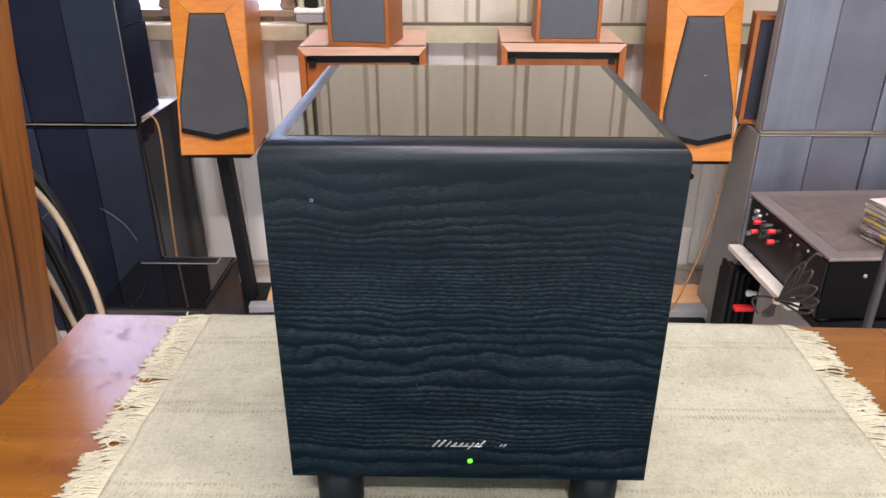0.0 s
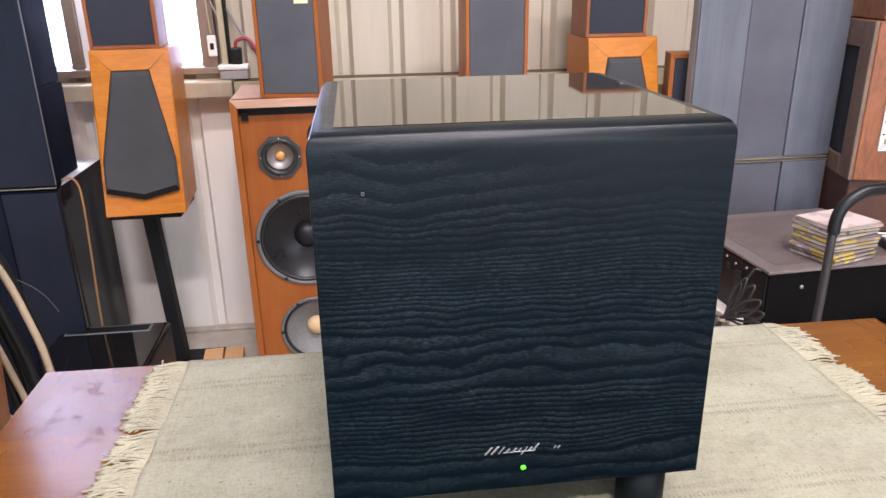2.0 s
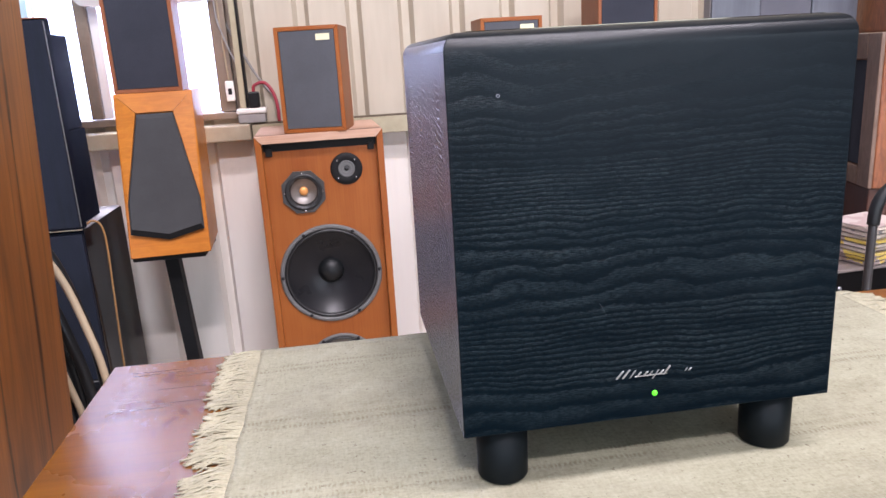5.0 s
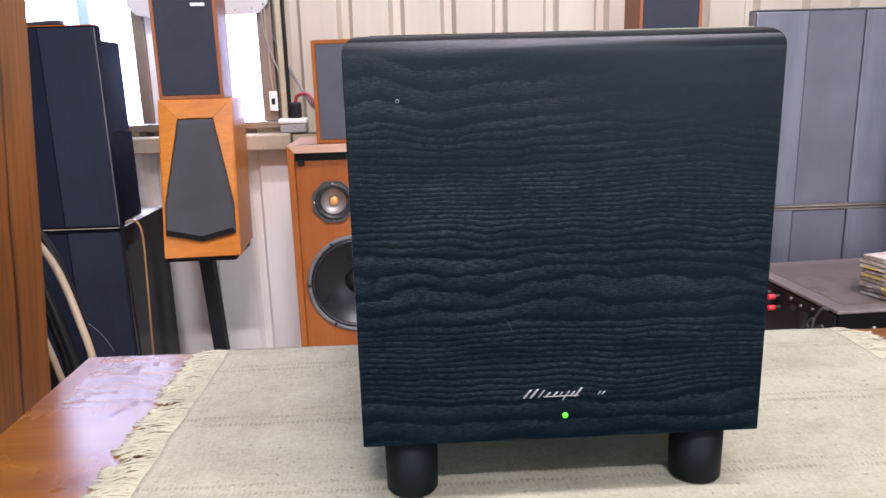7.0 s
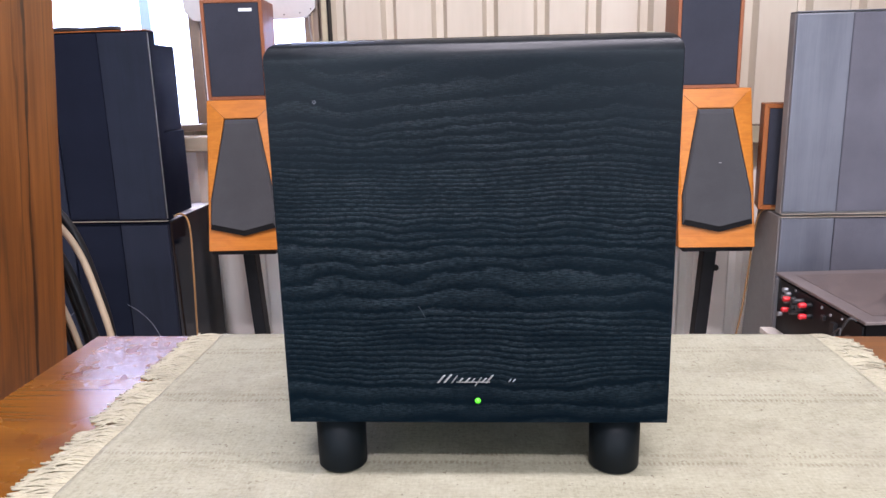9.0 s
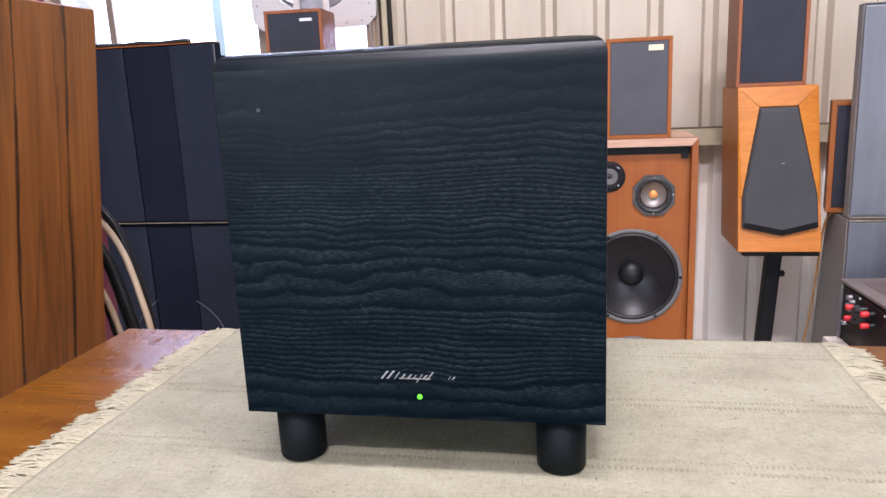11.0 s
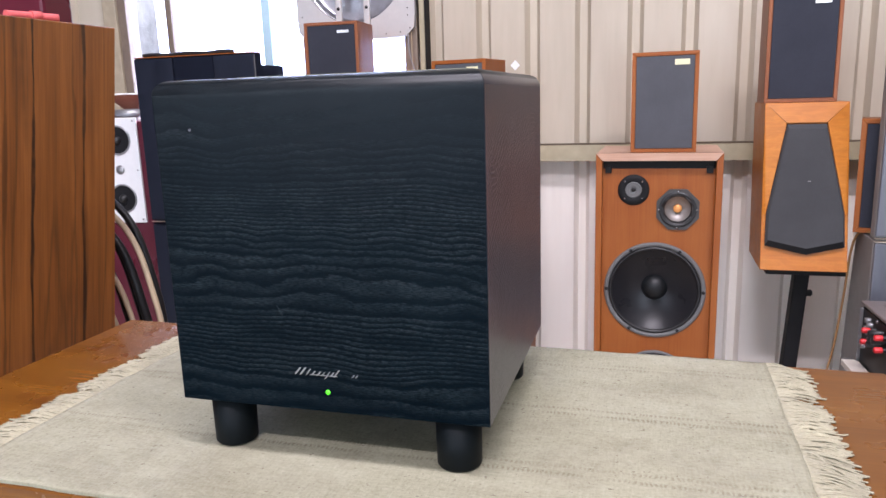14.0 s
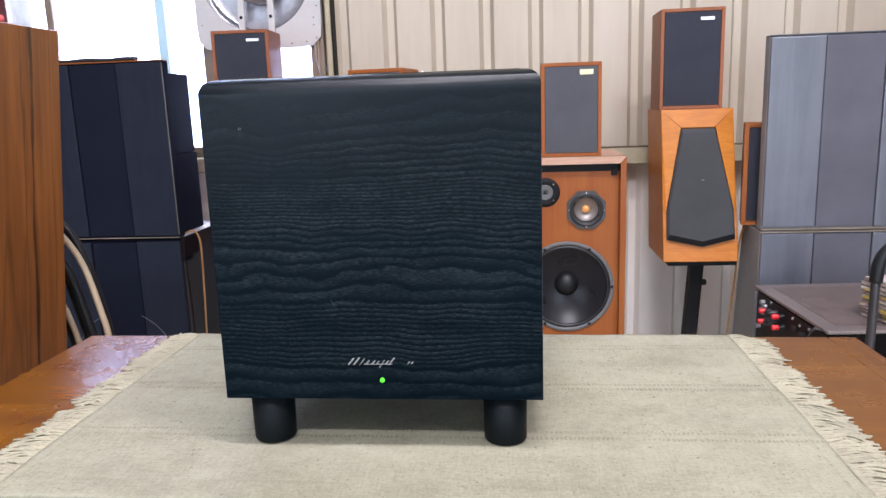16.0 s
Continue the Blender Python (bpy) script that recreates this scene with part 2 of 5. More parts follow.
PAPER_CONE = plain("coated_paper_cone", (0.010, 0.010, 0.012), 0.30, 0, 120, 0.2, 0.02, Specular_IOR_Level=0.30)
RUBBER = plain("rubber", (0.012, 0.012, 0.013), 0.42, 0, 200, 0.2, 0.1)
CAST = plain("grey_gasket", (0.115, 0.115, 0.114), 0.55, 0.0, 150, 0.2, 0.1)
SILVER_CONE = plain("silvered_horn", (0.27, 0.25, 0.235), 0.46, 0.6, 120, 0.15, 0.05)
COPPER = plain("copper_phase_plug", (0.75, 0.33, 0.10), 0.4, 0.3, 90, 0.15, 0.05)
TAN_CAP = plain("tan_paper_cap", (0.58, 0.40, 0.22), 0.7, 0, 200, 0.1, 0.1)
BEIGE_LABEL = plain("beige_label", (0.72, 0.68, 0.44), 0.6, 0, 200, 0.08, 0.05)
SILVER_BADGE = plain("silver_badge", (0.72, 0.72, 0.74), 0.35, 0.5, 200, 0.1, 0.05)
WHITE_PAINT = plain("white_paint", (0.78, 0.79, 0.80), 0.45, 0, 60, 0.05, 0.05)
WHITE_PLASTIC = plain("white_plastic", (0.76, 0.75, 0.71), 0.4, 0, 60, 0.05, 0.05)
MAROON = plain("maroon_lacquer", (0.085, 0.006, 0.018), 0.3, 0, 40, 0.15, 0.03)
RED_PLASTIC = plain("red_plastic", (0.62, 0.022, 0.028), 0.4, 0, 80, 0.1, 0.05)
PINK_CLOTH = plain("faded_red_cloth", (0.62, 0.12, 0.12), 0.85, 0, 200, 0.2, 0.3)
GREY_METAL = plain("grey_metal", (0.30, 0.30, 0.31), 0.4, 0.7, 80, 0.15, 0.05)
CREAM_CABLE = plain("cream_cable", (0.38, 0.30, 0.20), 0.6, 0, 60, 0.12, 0.05)
AMBER_WIRE = plain("amber_wire", (0.30, 0.155, 0.055), 0.4, 0, 60, 0.15, 0.05)
CHALK = plain("chalky_grey", (0.27, 0.26, 0.255), 0.8, 0, 40, 0.15, 0.2)
CONCRETE = plain("bare_concrete_floor", (0.43, 0.385, 0.325), 0.85, 0, 25, 0.3, 0.4)
PLASTER = plain("rough_plaster", (0.13, 0.122, 0.112), 0.85, 0, 20, 0.12, 0.2)
CEILING = plain("painted_sheet_ceiling", (0.24, 0.228, 0.21), 0.7, 0, 15, 0.1, 0.1)
RAIL_GREY = plain("tan_rail_paint", (0.41, 0.365, 0.245), 0.5, 0, 30, 0.18, 0.1)
SILL = plain("weathered_tan_sill", (0.37, 0.315, 0.225), 0.6, 0, 30, 0.2, 0.15)
BRONZE_FRAME = plain("bronze_aluminium", (0.25, 0.195, 0.150), 0.4, 0.4, 60, 0.15, 0.05)


def rosewood():
    """Vertical veneer, warm brown and finely streaked, with thin broken near-black veins and darker hearts."""
    n = Nodes("rosewood_veneer")
    sep = n.add("ShaderNodeSeparateXYZ", Vector=n.coord.outputs["Object"])
    across = n.math("MULTIPLY_ADD", sep.outputs["Z"], -0.175, sep.outputs["Y"])

    def stretched(k, shift=0.0):
        return n.add("ShaderNodeCombineXYZ", X=sep.outputs["X"], Y=n.math("ADD", across, shift), Z=n.math("MULTIPLY", sep.outputs["Z"], k)).outputs[0]

    # contour veins: thin lines at chosen levels of one slow field, so that they fork and close like growth rings
    field = n.noise(stretched(0.06), 5.5, 3.0, 0.5, 0.2)
    veins = None
    for level, width, amount in ((0.40, 0.006, 0.35), (0.475, 0.007, 0.5), (0.56, 0.007, 0.45)):
        d = n.math("DIVIDE", n.math("ABSOLUTE", n.math("SUBTRACT", field, level)), width)
        v = n.math("MULTIPLY", n.math("SUBTRACT", 1.0, n.math("MINIMUM", d, 1.0)), amount)
        veins = v if veins is None else n.math("MAXIMUM", veins, v)
    kink = n.noise(stretched(0.22, 5.0), 14, 4, 0.55)
    course = n.math("MULTIPLY_ADD", n.math("SUBTRACT", kink, 0.5), 0.030, across)
    swellings = n.ramp(n.noise(stretched(0.5, 9.0), 12, 2), [(0.35, 0.35), (0.65, 1.3)])
    for place, width, amount in ((0.653, 0.0050, 1.0), (0.753, 0.0046, 0.95), (0.734, 0.0028, 0.5), (0.602, 0.0046, 0.55), (0.548, 0.0042, 0.9), (0.452, 0.0044, 0.9)):
        d = n.math("DIVIDE", n.math("ABSOLUTE", n.math("SUBTRACT", course, place)), n.math("MULTIPLY", swellings, width))
        veins = n.math("MAXIMUM", veins, n.math("MULTIPLY", n.math("MINIMUM", n.math("MULTIPLY", n.math("SUBTRACT", 1.0, n.math("MINIMUM", d, 1.0)), 2.0), 1.0), amount))
    broken = n.ramp(n.noise(stretched(0.9, 2.0), 22, 3, 0.6), [(0.36, 0.72), (0.55, 1.0)])
    veins = n.math("MULTIPLY", veins, broken)
    slow = n.noise(stretched(0.10, 3.0), 10, 5, 0.55, 0.9)
    streaks = n.noise(stretched(0.035, 4.0), 90, 3, 0.6)
    pores = n.noise(stretched(0.02, 1.0), 420, 3, 0.7)
    f = n.math("ADD", n.math("ADD", n.math("MULTIPLY", slow, 0.48), n.math("MULTIPLY", streaks, 0.32)), n.math("MULTIPLY", pores, 0.20))
    col = n.ramp(f, [(0.34, (0.085, 0.028, 0.0058)), (0.48, (0.180, 0.061, 0.0115)), (0.66, (0.310, 0.115, 0.025))])
    heart = n.ramp(n.noise(stretched(0.30, 7.0), 8.5, 4, 0.62), [(0.57, 0.0), (0.68, 0.62)])
    dark = n.math("MAXIMUM", veins, heart)
    col = n.mix(n.math("MULTIPLY", dark, 0.92), col, (0.014, 0.0055, 0.0025))
    n.bump(pores, 0.12, 0.0006)
    return n.set(Base_Color=col, Roughness=n.ramp(slow, [(0.3, 0.36), (0.7, 0.48)]), Coat_Weight=0.25, Coat_Roughness=0.30, Specular_IOR_Level=0.4)


def sheet_metal():
    n = Nodes("cream_sheet_metal")
    v = n.mapped((1, 1, 0.25))
    stain = n.noise(v, 3.0, 5, 0.6)
    fine = n.noise(n.mapped((1, 1, 0.1)), 40.0, 3)
    f = n.math("ADD", n.math("MULTIPLY", stain, 0.75), n.math("MULTIPLY", fine, 0.25))
    upper = n.ramp(f, [(0.3, (0.405, 0.350, 0.268)), (0.5, (0.475, 0.418, 0.325)), (0.7, (0.515, 0.462, 0.372))])
    lower = n.ramp(f, [(0.3, (0.75, 0.705, 0.64)), (0.5, (0.84, 0.80, 0.735)), (0.7, (0.87, 0.835, 0.775))])
    sep = n.add("ShaderNodeSeparateXYZ", Vector=n.coord.outputs["Object"])
    col = n.mix(n.math("GREATER_THAN", sep.outputs["Z"], 0.83), lower, upper)
    n.bump(n.noise(n.mapped((1, 1, 1)), 6.0, 2), 0.08, 0.01)
    return n.set(Base_Color=col, Roughness=0.5)


def table_wood(name, slow_scale, pore_scale):
    """Orange-brown varnished boards, with reddish water spots near one end."""
    n = Nodes(name)
    slow = n.noise(n.mapped(slow_scale), 13, 5, 0.6, 1.0)
    pores = n.noise(n.mapped(pore_scale), 260, 3, 0.7)
    f = n.math("ADD", n.math("MULTIPLY", slow, 0.7), n.math("MULTIPLY", pores, 0.3))
    col = n.ramp(f, [(0.3, (0.062, 0.019, 0.0022)), (0.5, (0.122, 0.043, 0.0044)), (0.7, (0.185, 0.072, 0.0080))])
    sep = n.add("ShaderNodeSeparateXYZ", Vector=n.coord.outputs["Object"])
    tx, ty = sep.outputs["X"], sep.outputs["Y"]

    def spot(cx, cy, r):
        d = n.math("SQRT", n.math("ADD", n.math("POWER", n.math("SUBTRACT", tx, cx), 2.0), n.math("POWER", n.math("SUBTRACT", ty, cy), 2.0)))
        return n.ramp(n.math("DIVIDE", d, r), [(0.45, 1.0), (1.0, 0.0)])

    zone = n.math("MAXIMUM", n.math("MAXIMUM", spot(-0.365, 0.765, 0.075), spot(-0.385, 0.840, 0.060)), n.math("MULTIPLY", spot(-0.41, 0.885, 0.05), 0.7))
    drops = n.ramp(n.noise(n.mapped((1, 0.8, 1), (2, 5, 0)), 62, 2, 0.5), [(0.62, 0), (0.645, 1.0)])
    specks = n.ramp(n.noise(n.mapped((1, 1, 1), (7, 1, 0)), 130, 1, 0.5), [(0.66, 0), (0.69, 0.8)])
    edge = n.math("MULTIPLY", n.math("SUBTRACT", n.noise(n.mapped((1, 1, 1)), 90, 2), 0.5), 0.012)
    blots = n.math("MAXIMUM", n.ramp(n.math("ADD", spot(-0.371, 0.604, 0.013), edge), [(0.3, 0), (0.5, 0.38)]), n.ramp(n.math("ADD", spot(-0.341, 0.596, 0.011), edge), [(0.3, 0), (0.5, 0.38)]))
    stain = n.math("MAXIMUM", n.math("MULTIPLY", n.math("MAXIMUM", drops, specks), zone), blots)
    col = n.mix(n.math("MULTIPLY", stain, 0.6), col, (0.075, 0.019, 0.006))
    haze = n.noise(n.mapped((1, 1, 1)), 8, 4)
    rough = n.math("ADD", n.ramp(haze, [(0.3, 0.23), (0.7, 0.32)]), n.math("MULTIPLY", stain, 0.04))
    n.bump(pores, 0.03, 0.0005)
    return n.set(Base_Color=col, Roughness=rough, Coat_Weight=0.0, Coat_Roughness=0.30, Specular_IOR_Level=n.math("SUBTRACT", 0.48, n.math("MULTIPLY", stain, 0.26)))


def rug_wool():
    """Undyed woven wool with rows of brown stitches across it."""
    n = Nodes("undyed_woven_wool")
    sep = n.add("ShaderNodeSeparateXYZ", Vector=n.coord.outputs["Object"])
    x, y = sep.outputs["X"], sep.outputs["Y"]
    sway = n.noise(n.mapped((1, 1, 1)), 7, 2)
    ys = n.math("ADD", y, n.math("MULTIPLY", n.math("SUBTRACT", sway, 0.5), 0.010))
    rows = None
    for at, width, amount in ((0.463, 0.0040, 0.35), (0.556, 0.0046, 0.8), (0.570, 0.0044, 0.65), (0.682, 0.0050, 1.0), (0.696, 0.0050, 1.0),
                              (0.760, 0.0040, 0.25), (0.822, 0.0046, 0.8), (0.834, 0.0042, 0.65), (0.876, 0.0036, 0.4)):
        d = n.math("DIVIDE", n.math("SUBTRACT", ys, at), width)
        r = n.math("MULTIPLY", n.math("SUBTRACT", 1.0, n.math("MINIMUM", n.math("ABSOLUTE", d), 1.0)), amount)
        rows = r if rows is None else n.math("MAXIMUM", rows, r)
    dash = n.math("SINE", n.math("ADD", n.math("MULTIPLY", x, 1400.0), n.math("MULTIPLY", n.noise(n.mapped((1, 1, 1)), 60, 3), 16.0)))
    wear = n.ramp(n.noise(n.mapped((1, 3, 1)), 22, 4, 0.65), [(0.36, 0.10), (0.60, 1.0)])
    dash = n.math("MULTIPLY", n.ramp(n.math("MULTIPLY_ADD", dash, 0.5, 0.5), [(0.35, 0.15), (0.75, 1.0)]), wear)
    stitch = n.math("MULTIPLY", rows, dash)
    hem = n.math("ABSOLUTE", n.math("SUBTRACT", n.math("ABSOLUTE", n.math("SUBTRACT", n.math("ADD", x, n.math("MULTIPLY", sway, 0.004)), 0.106)), 0.3700))
    beat = n.math("MULTIPLY_ADD", n.math("SINE", n.math("MULTIPLY", y, 900.0)), 0.3, 0.5)
    hem = n.math("MULTIPLY", n.math("SUBTRACT", 1.0, n.math("MINIMUM", n.math("DIVIDE", hem, 0.0022), 1.0)), n.math("MULTIPLY", beat, n.math("MULTIPLY", wear, 0.6)))
    stitch = n.math("MAXIMUM", stitch, hem)
    weft = n.noise(n.mapped((90, 420, 90)), 1.0, 3, 0.7)
    warp = n.noise(n.mapped((520, 60, 60)), 1.0, 2, 0.6)
    weave = n.math("ADD", n.math("MULTIPLY", weft, 0.6), n.math("MULTIPLY", warp, 0.4))
    tone = n.noise(n.mapped((1, 2.5, 1)), 5, 4, 0.6)
    knot = n.noise(n.mapped((330, 330, 100)), 1.0, 2, 0.6)
    weave = n.math("ADD", n.math("MULTIPLY", weave, 0.6), n.math("MULTIPLY", knot, 0.4))
    f = n.math("ADD", n.math("MULTIPLY", weave, 0.68), n.math("MULTIPLY", tone, 0.32))
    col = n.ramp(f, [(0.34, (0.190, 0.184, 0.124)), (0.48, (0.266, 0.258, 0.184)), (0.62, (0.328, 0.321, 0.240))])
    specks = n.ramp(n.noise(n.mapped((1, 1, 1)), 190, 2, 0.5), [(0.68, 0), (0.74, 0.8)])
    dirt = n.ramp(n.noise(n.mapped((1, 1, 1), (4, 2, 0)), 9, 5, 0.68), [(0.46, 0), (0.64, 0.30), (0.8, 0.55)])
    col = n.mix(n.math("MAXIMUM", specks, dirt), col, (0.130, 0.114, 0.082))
    col = n.mix(n.math("MULTIPLY", stitch, 0.72), col, (0.120, 0.098, 0.062))
    n.bump(n.math("ADD", weave, n.math("MULTIPLY", stitch, -0.5)), 0.8, 0.0018)
    return n.set(Base_Color=col, Roughness=0.95, Specular_IOR_Level=0.15)


def clear_plastic():
    n = Nodes("scuffed_clear_plastic")
    return n.set(Base_Color=(0.90, 0.89, 0.87), Roughness=0.06, Transmission_Weight=0.93, IOR=1.12)


def paper_print(name, palette):
    """A printed sleeve: blocks of a few colours, different on every case."""
    n = Nodes(name)
    info = n.add("ShaderNodeObjectInfo")
    blotch = n.noise(n.mapped((14, 16, 30)), 1.0, 2)
    shift = n.math("FRACT", n.math("ADD", n.math("MULTIPLY", info.outputs["Random"], 7.3), n.math("MULTIPLY", blotch, 0.75)))
    stops = [(i / len(palette), c) for i, c in enumerate(palette)]
    return n.set(Base_Color=n.ramp(shift, stops, "CONSTANT"), Roughness=0.5)


def glow(name, colour, strength):
    n = Nodes(name)
    return n.set(Base_Color=colour, Emission_Color=colour, Emission_Strength=strength, Roughness=0.3)


def outdoors(name, strength):
    """Overexposed yard seen through the window: pale haze with faint shapes."""
    n = Nodes(name)
    f = n.noise(n.mapped((1, 1, 0.5)), 5.0, 5, 0.6)
    col = n.ramp(f, [(0.32, (0.42, 0.46, 0.56)), (0.45, (0.78, 0.84, 0.97)), (0.56, (0.90, 0.95, 1.0))])
    return n.set(Base_Color=(0, 0, 0), Emission_Color=col, Emission_Strength=strength, Roughness=1.0)


SHEET = sheet_metal()
ROSEWOOD = rosewood()
TABLE = table_wood("varnished_table_wood", (0.08, 1, 1), (0.02, 1, 1))
TABLE_END = table_wood("varnished_end_board", (1, 0.08, 1), (1, 0.02, 1))
RUG = rug_wool()
FRINGE = plain("fringe_yarn", (0.315, 0.295, 0.207), 0.9, 0, 300, 0.28, 0.2)
CLEAR = clear_plastic()
SLEEVE = paper_print("printed_sleeve", [(0.56, 0.46, 0.38), (0.62, 0.54, 0.46), (0.72, 0.50, 0.05), (0.34, 0.24, 0.22), (0.66, 0.58, 0.50), (0.52, 0.06, 0.10), (0.66, 0.52, 0.16), (0.20, 0.17, 0.18), (0.58, 0.47, 0.40)])
LED = glow("green_led", (0.08, 0.70, 0.02), 0.65)
YARD = outdoors("bright_yard", 1.2)
# glow of the sheet behind the added rear openings
FILL_GLOW = outdoors("fill_glow", 2.4)

# ---- builders ----


def box(x0, x1, y0, y1, z0, z1, bevel=0.0, seg=2, bm=None):
    bm = bm or bmesh.new()
    made = bmesh.ops.create_cube(bm, size=1.0)["verts"]
    for v in made:
        v.co = Vector((x0 + (v.co.x + 0.5) * (x1 - x0), y0 + (v.co.y + 0.5) * (y1 - y0), z0 + (v.co.z + 0.5) * (z1 - z0)))
    if bevel:
        edges = list({e for v in made for e in v.link_edges})
        bmesh.ops.bevel(bm, geom=edges, offset=bevel, segments=seg, profile=0.5, affect="EDGES")
    return bm


def prism(points, lo, hi, axis="y", bevel=0.0, seg=2, bm=None):
    """A polygon extruded along one axis. Points are the other two coordinates, in x, y, z order."""
    bm = bm or bmesh.new()

    def place(p, d):
        a, b = p
        return {"y": (a, d, b), "x": (d, a, b), "z": (a, b, d)}[axis]

    lower = [bm.verts.new(place(p, lo)) for p in points]
    upper = [bm.verts.new(place(p, hi)) for p in points]
    k = len(points)
    faces = [bm.faces.new(lower), bm.faces.new(list(reversed(upper)))]
    for i in range(k):
        j = (i + 1) % k
        faces.append(bm.faces.new((lower[i], upper[i], upper[j], lower[j])))
    bmesh.ops.recalc_face_normals(bm, faces=faces)
    if bevel:
        edges = list({e for f in faces for e in f.edges})
        bmesh.ops.bevel(bm, geom=edges, offset=bevel, segments=seg, profile=0.5, affect="EDGES")
    return bm


def lathe(profile, centre=(0, 0, 0), axis="y", seg=40, bm=None, smooth=True):
    """Turns (radius, height) pairs about an axis; along y, height points at -y, towards the viewer."""
    bm = bm or bmesh.new()
    c = Vector(centre)
    rings = []
    for r, h in profile:
        ring = []
        for i in range(seg if r > 1e-6 else 1):
            a = 2 * math.pi * i / seg
            u, w = r * math.cos(a), r * math.sin(a)
            off = {"y": (u, -h, w), "z": (u, w, h), "x": (h, u, w)}[axis]
            ring.append(bm.verts.new(c + Vector(off)))
        rings.append(ring)
    made = []
    for a, b in zip(rings, rings[1:]):
        for i in range(seg):
            j = (i + 1) % seg
            if len(a) == 1 and len(b) == 1:
                continue
            if len(a) == 1:
                made.append(bm.faces.new((a[0], b[i], b[j])))
            elif len(b) == 1:
                made.append(bm.faces.new((a[i], b[0], a[j])))
            else:
                made.append(bm.faces.new((a[i], b[i], b[j], a[j])))
    for f in made:
        f.smooth = smooth
    bmesh.ops.recalc_face_normals(bm, faces=made)
    return bm


def curve_points(points, per=6):
    """A smooth line through the points (Catmull-Rom)."""
    p = [Vector(q) for q in points]
    p = [p[0] * 2 - p[1], *p, p[-1] * 2 - p[-2]]
    out = []
    for a, b, c, d in zip(p, p[1:], p[2:], p[3:]):
        for i in range(per):
            t = i / per
            out.append(0.5 * (2 * b + (c - a) * t + (2 * a - 5 * b + 4 * c - d) * t * t + (3 * b - a - 3 * c + d) * t ** 3))
    out.append(p[-2])
    return out


def tube(points, radius, seg=8, per=6, bm=None, taper=1.0):
    bm = bm or bmesh.new()
    line = curve_points(points, per) if per else [Vector(q) for q in points]
    rings, side = [], None
    for i, q in enumerate(line):
        way = (line[min(i + 1, len(line) - 1)] - line[max(i - 1, 0)]).normalized()
        if side is None:
            side = way.orthogonal().normalized()
        side = (side - way * side.dot(way)).normalized()
        other = way.cross(side)
        r = radius * (1 + (taper - 1) * i / (len(line) - 1))
        rings.append([bm.verts.new(q + r * (math.cos(2 * math.pi * k / seg) * side + math.sin(2 * math.pi * k / seg) * other)) for k in range(seg)])
    for a, b in zip(rings, rings[1:]):
        for k in range(seg):
            bm.faces.new((a[k], a[(k + 1) % seg], b[(k + 1) % seg], b[k])).smooth = True
    bm.faces.new(list(reversed(rings[0])))
    bm.faces.new(rings[-1])
    return bm


def mesh_object(name, bm, material):
    data = bpy.data.meshes.new(name)
    bm.to_mesh(data)
    bm.free()
    data.materials.append(material)
    return new(name, data)


def part(name, bm, material, parent, label=""):
    ob = mesh_object(name, bm, material)
    ob.parent = parent
    return tagged(ob, label)


def thing(name, label, category, m=None, group="", kind=""):
    ob = new(name)
    ob.empty_display_size = 0.05
    ob.matrix_basis = m or Matrix()
    return tagged(ob, label, category, group, kind)


def structure(name, bm, material, label, category):
    return tagged(mesh_object(name, bm, material), label, category, "", "structure")


# ---- the room ----
G = -0.05
WALL_Y = 2.580
GROOVE, FIRST = 0.1748, -0.4235
WIN_X0, WIN_X1, WIN_Z0, WIN_Z1 = -1.765, -0.470, 0.880, 2.65

structure("floor", box(-2.6, 2.6, -3.2, 2.75, G - 0.1, G), CONCRETE, "bare grey-brown concrete floor", "floor")
# ceiling, side and rear walls are unseen, darkened to cut bounce light
structure("ceiling", box(-2.6, 2.6, -3.2, 2.75, 4.60, 4.70), CEILING, "pale painted sheet ceiling", "ceiling")
structure("wall_west", box(-2.6, -2.45, -3.2, 2.75, G, 4.60), PLASTER, "rough grey plastered wall", "wall")
structure("wall_east", box(2.45, 2.6, -3.2, 2.75, G, 4.60), PLASTER, "rough grey plastered wall", "wall")
# rear wall out of view; its two openings are added to let light in
south = box(-2.45, -2.28, -3.2, -3.05, G, 4.60)
box(-0.62, 0.95, -3.2, -3.05, G, 4.60, bm=south)
box(2.20, 2.45, -3.2, -3.05, G, 4.60, bm=south)
box(-2.28, -0.62, -3.2, -3.05, 2.15, 4.60, bm=south)
box(0.95, 2.20, -3.2, -3.05, 2.15, 4.60, bm=south)
bmesh.ops.remove_doubles(south, verts=south.verts, dist=1e-4)
structure("wall_south", south, PLASTER, "rough grey plastered wall, unseen, with two openings added for light", "wall")
# added glowing sheet that shines through these openings
structure("opening_backdrop", box(-4.5, 4.5, -4.42, -4.40, G, 3.0), FILL_GLOW, "glowing sheet added behind the unseen openings", "backdrop")


def sheet_profile(x0, x1):
    """The ribbed sheet in plan: flat pans with narrow grooves that step back."""
    pts = [(x0, WALL_Y)]
    k = math.ceil((x0 - FIRST) / GROOVE)
    while FIRST + k * GROOVE < x1:
        c = FIRST + k * GROOVE
        for dx, dy in ((-0.0275, 0.0), (-0.0125, 0.028), (0.0125, 0.028), (0.0265, 0.0)):
            if x0 + 0.001 < c + dx < x1 - 0.001:
                pts.append((c + dx, WALL_Y + dy))
        k += 1
    pts.append((x1, WALL_Y))
    return pts


wall_bm = bmesh.new()
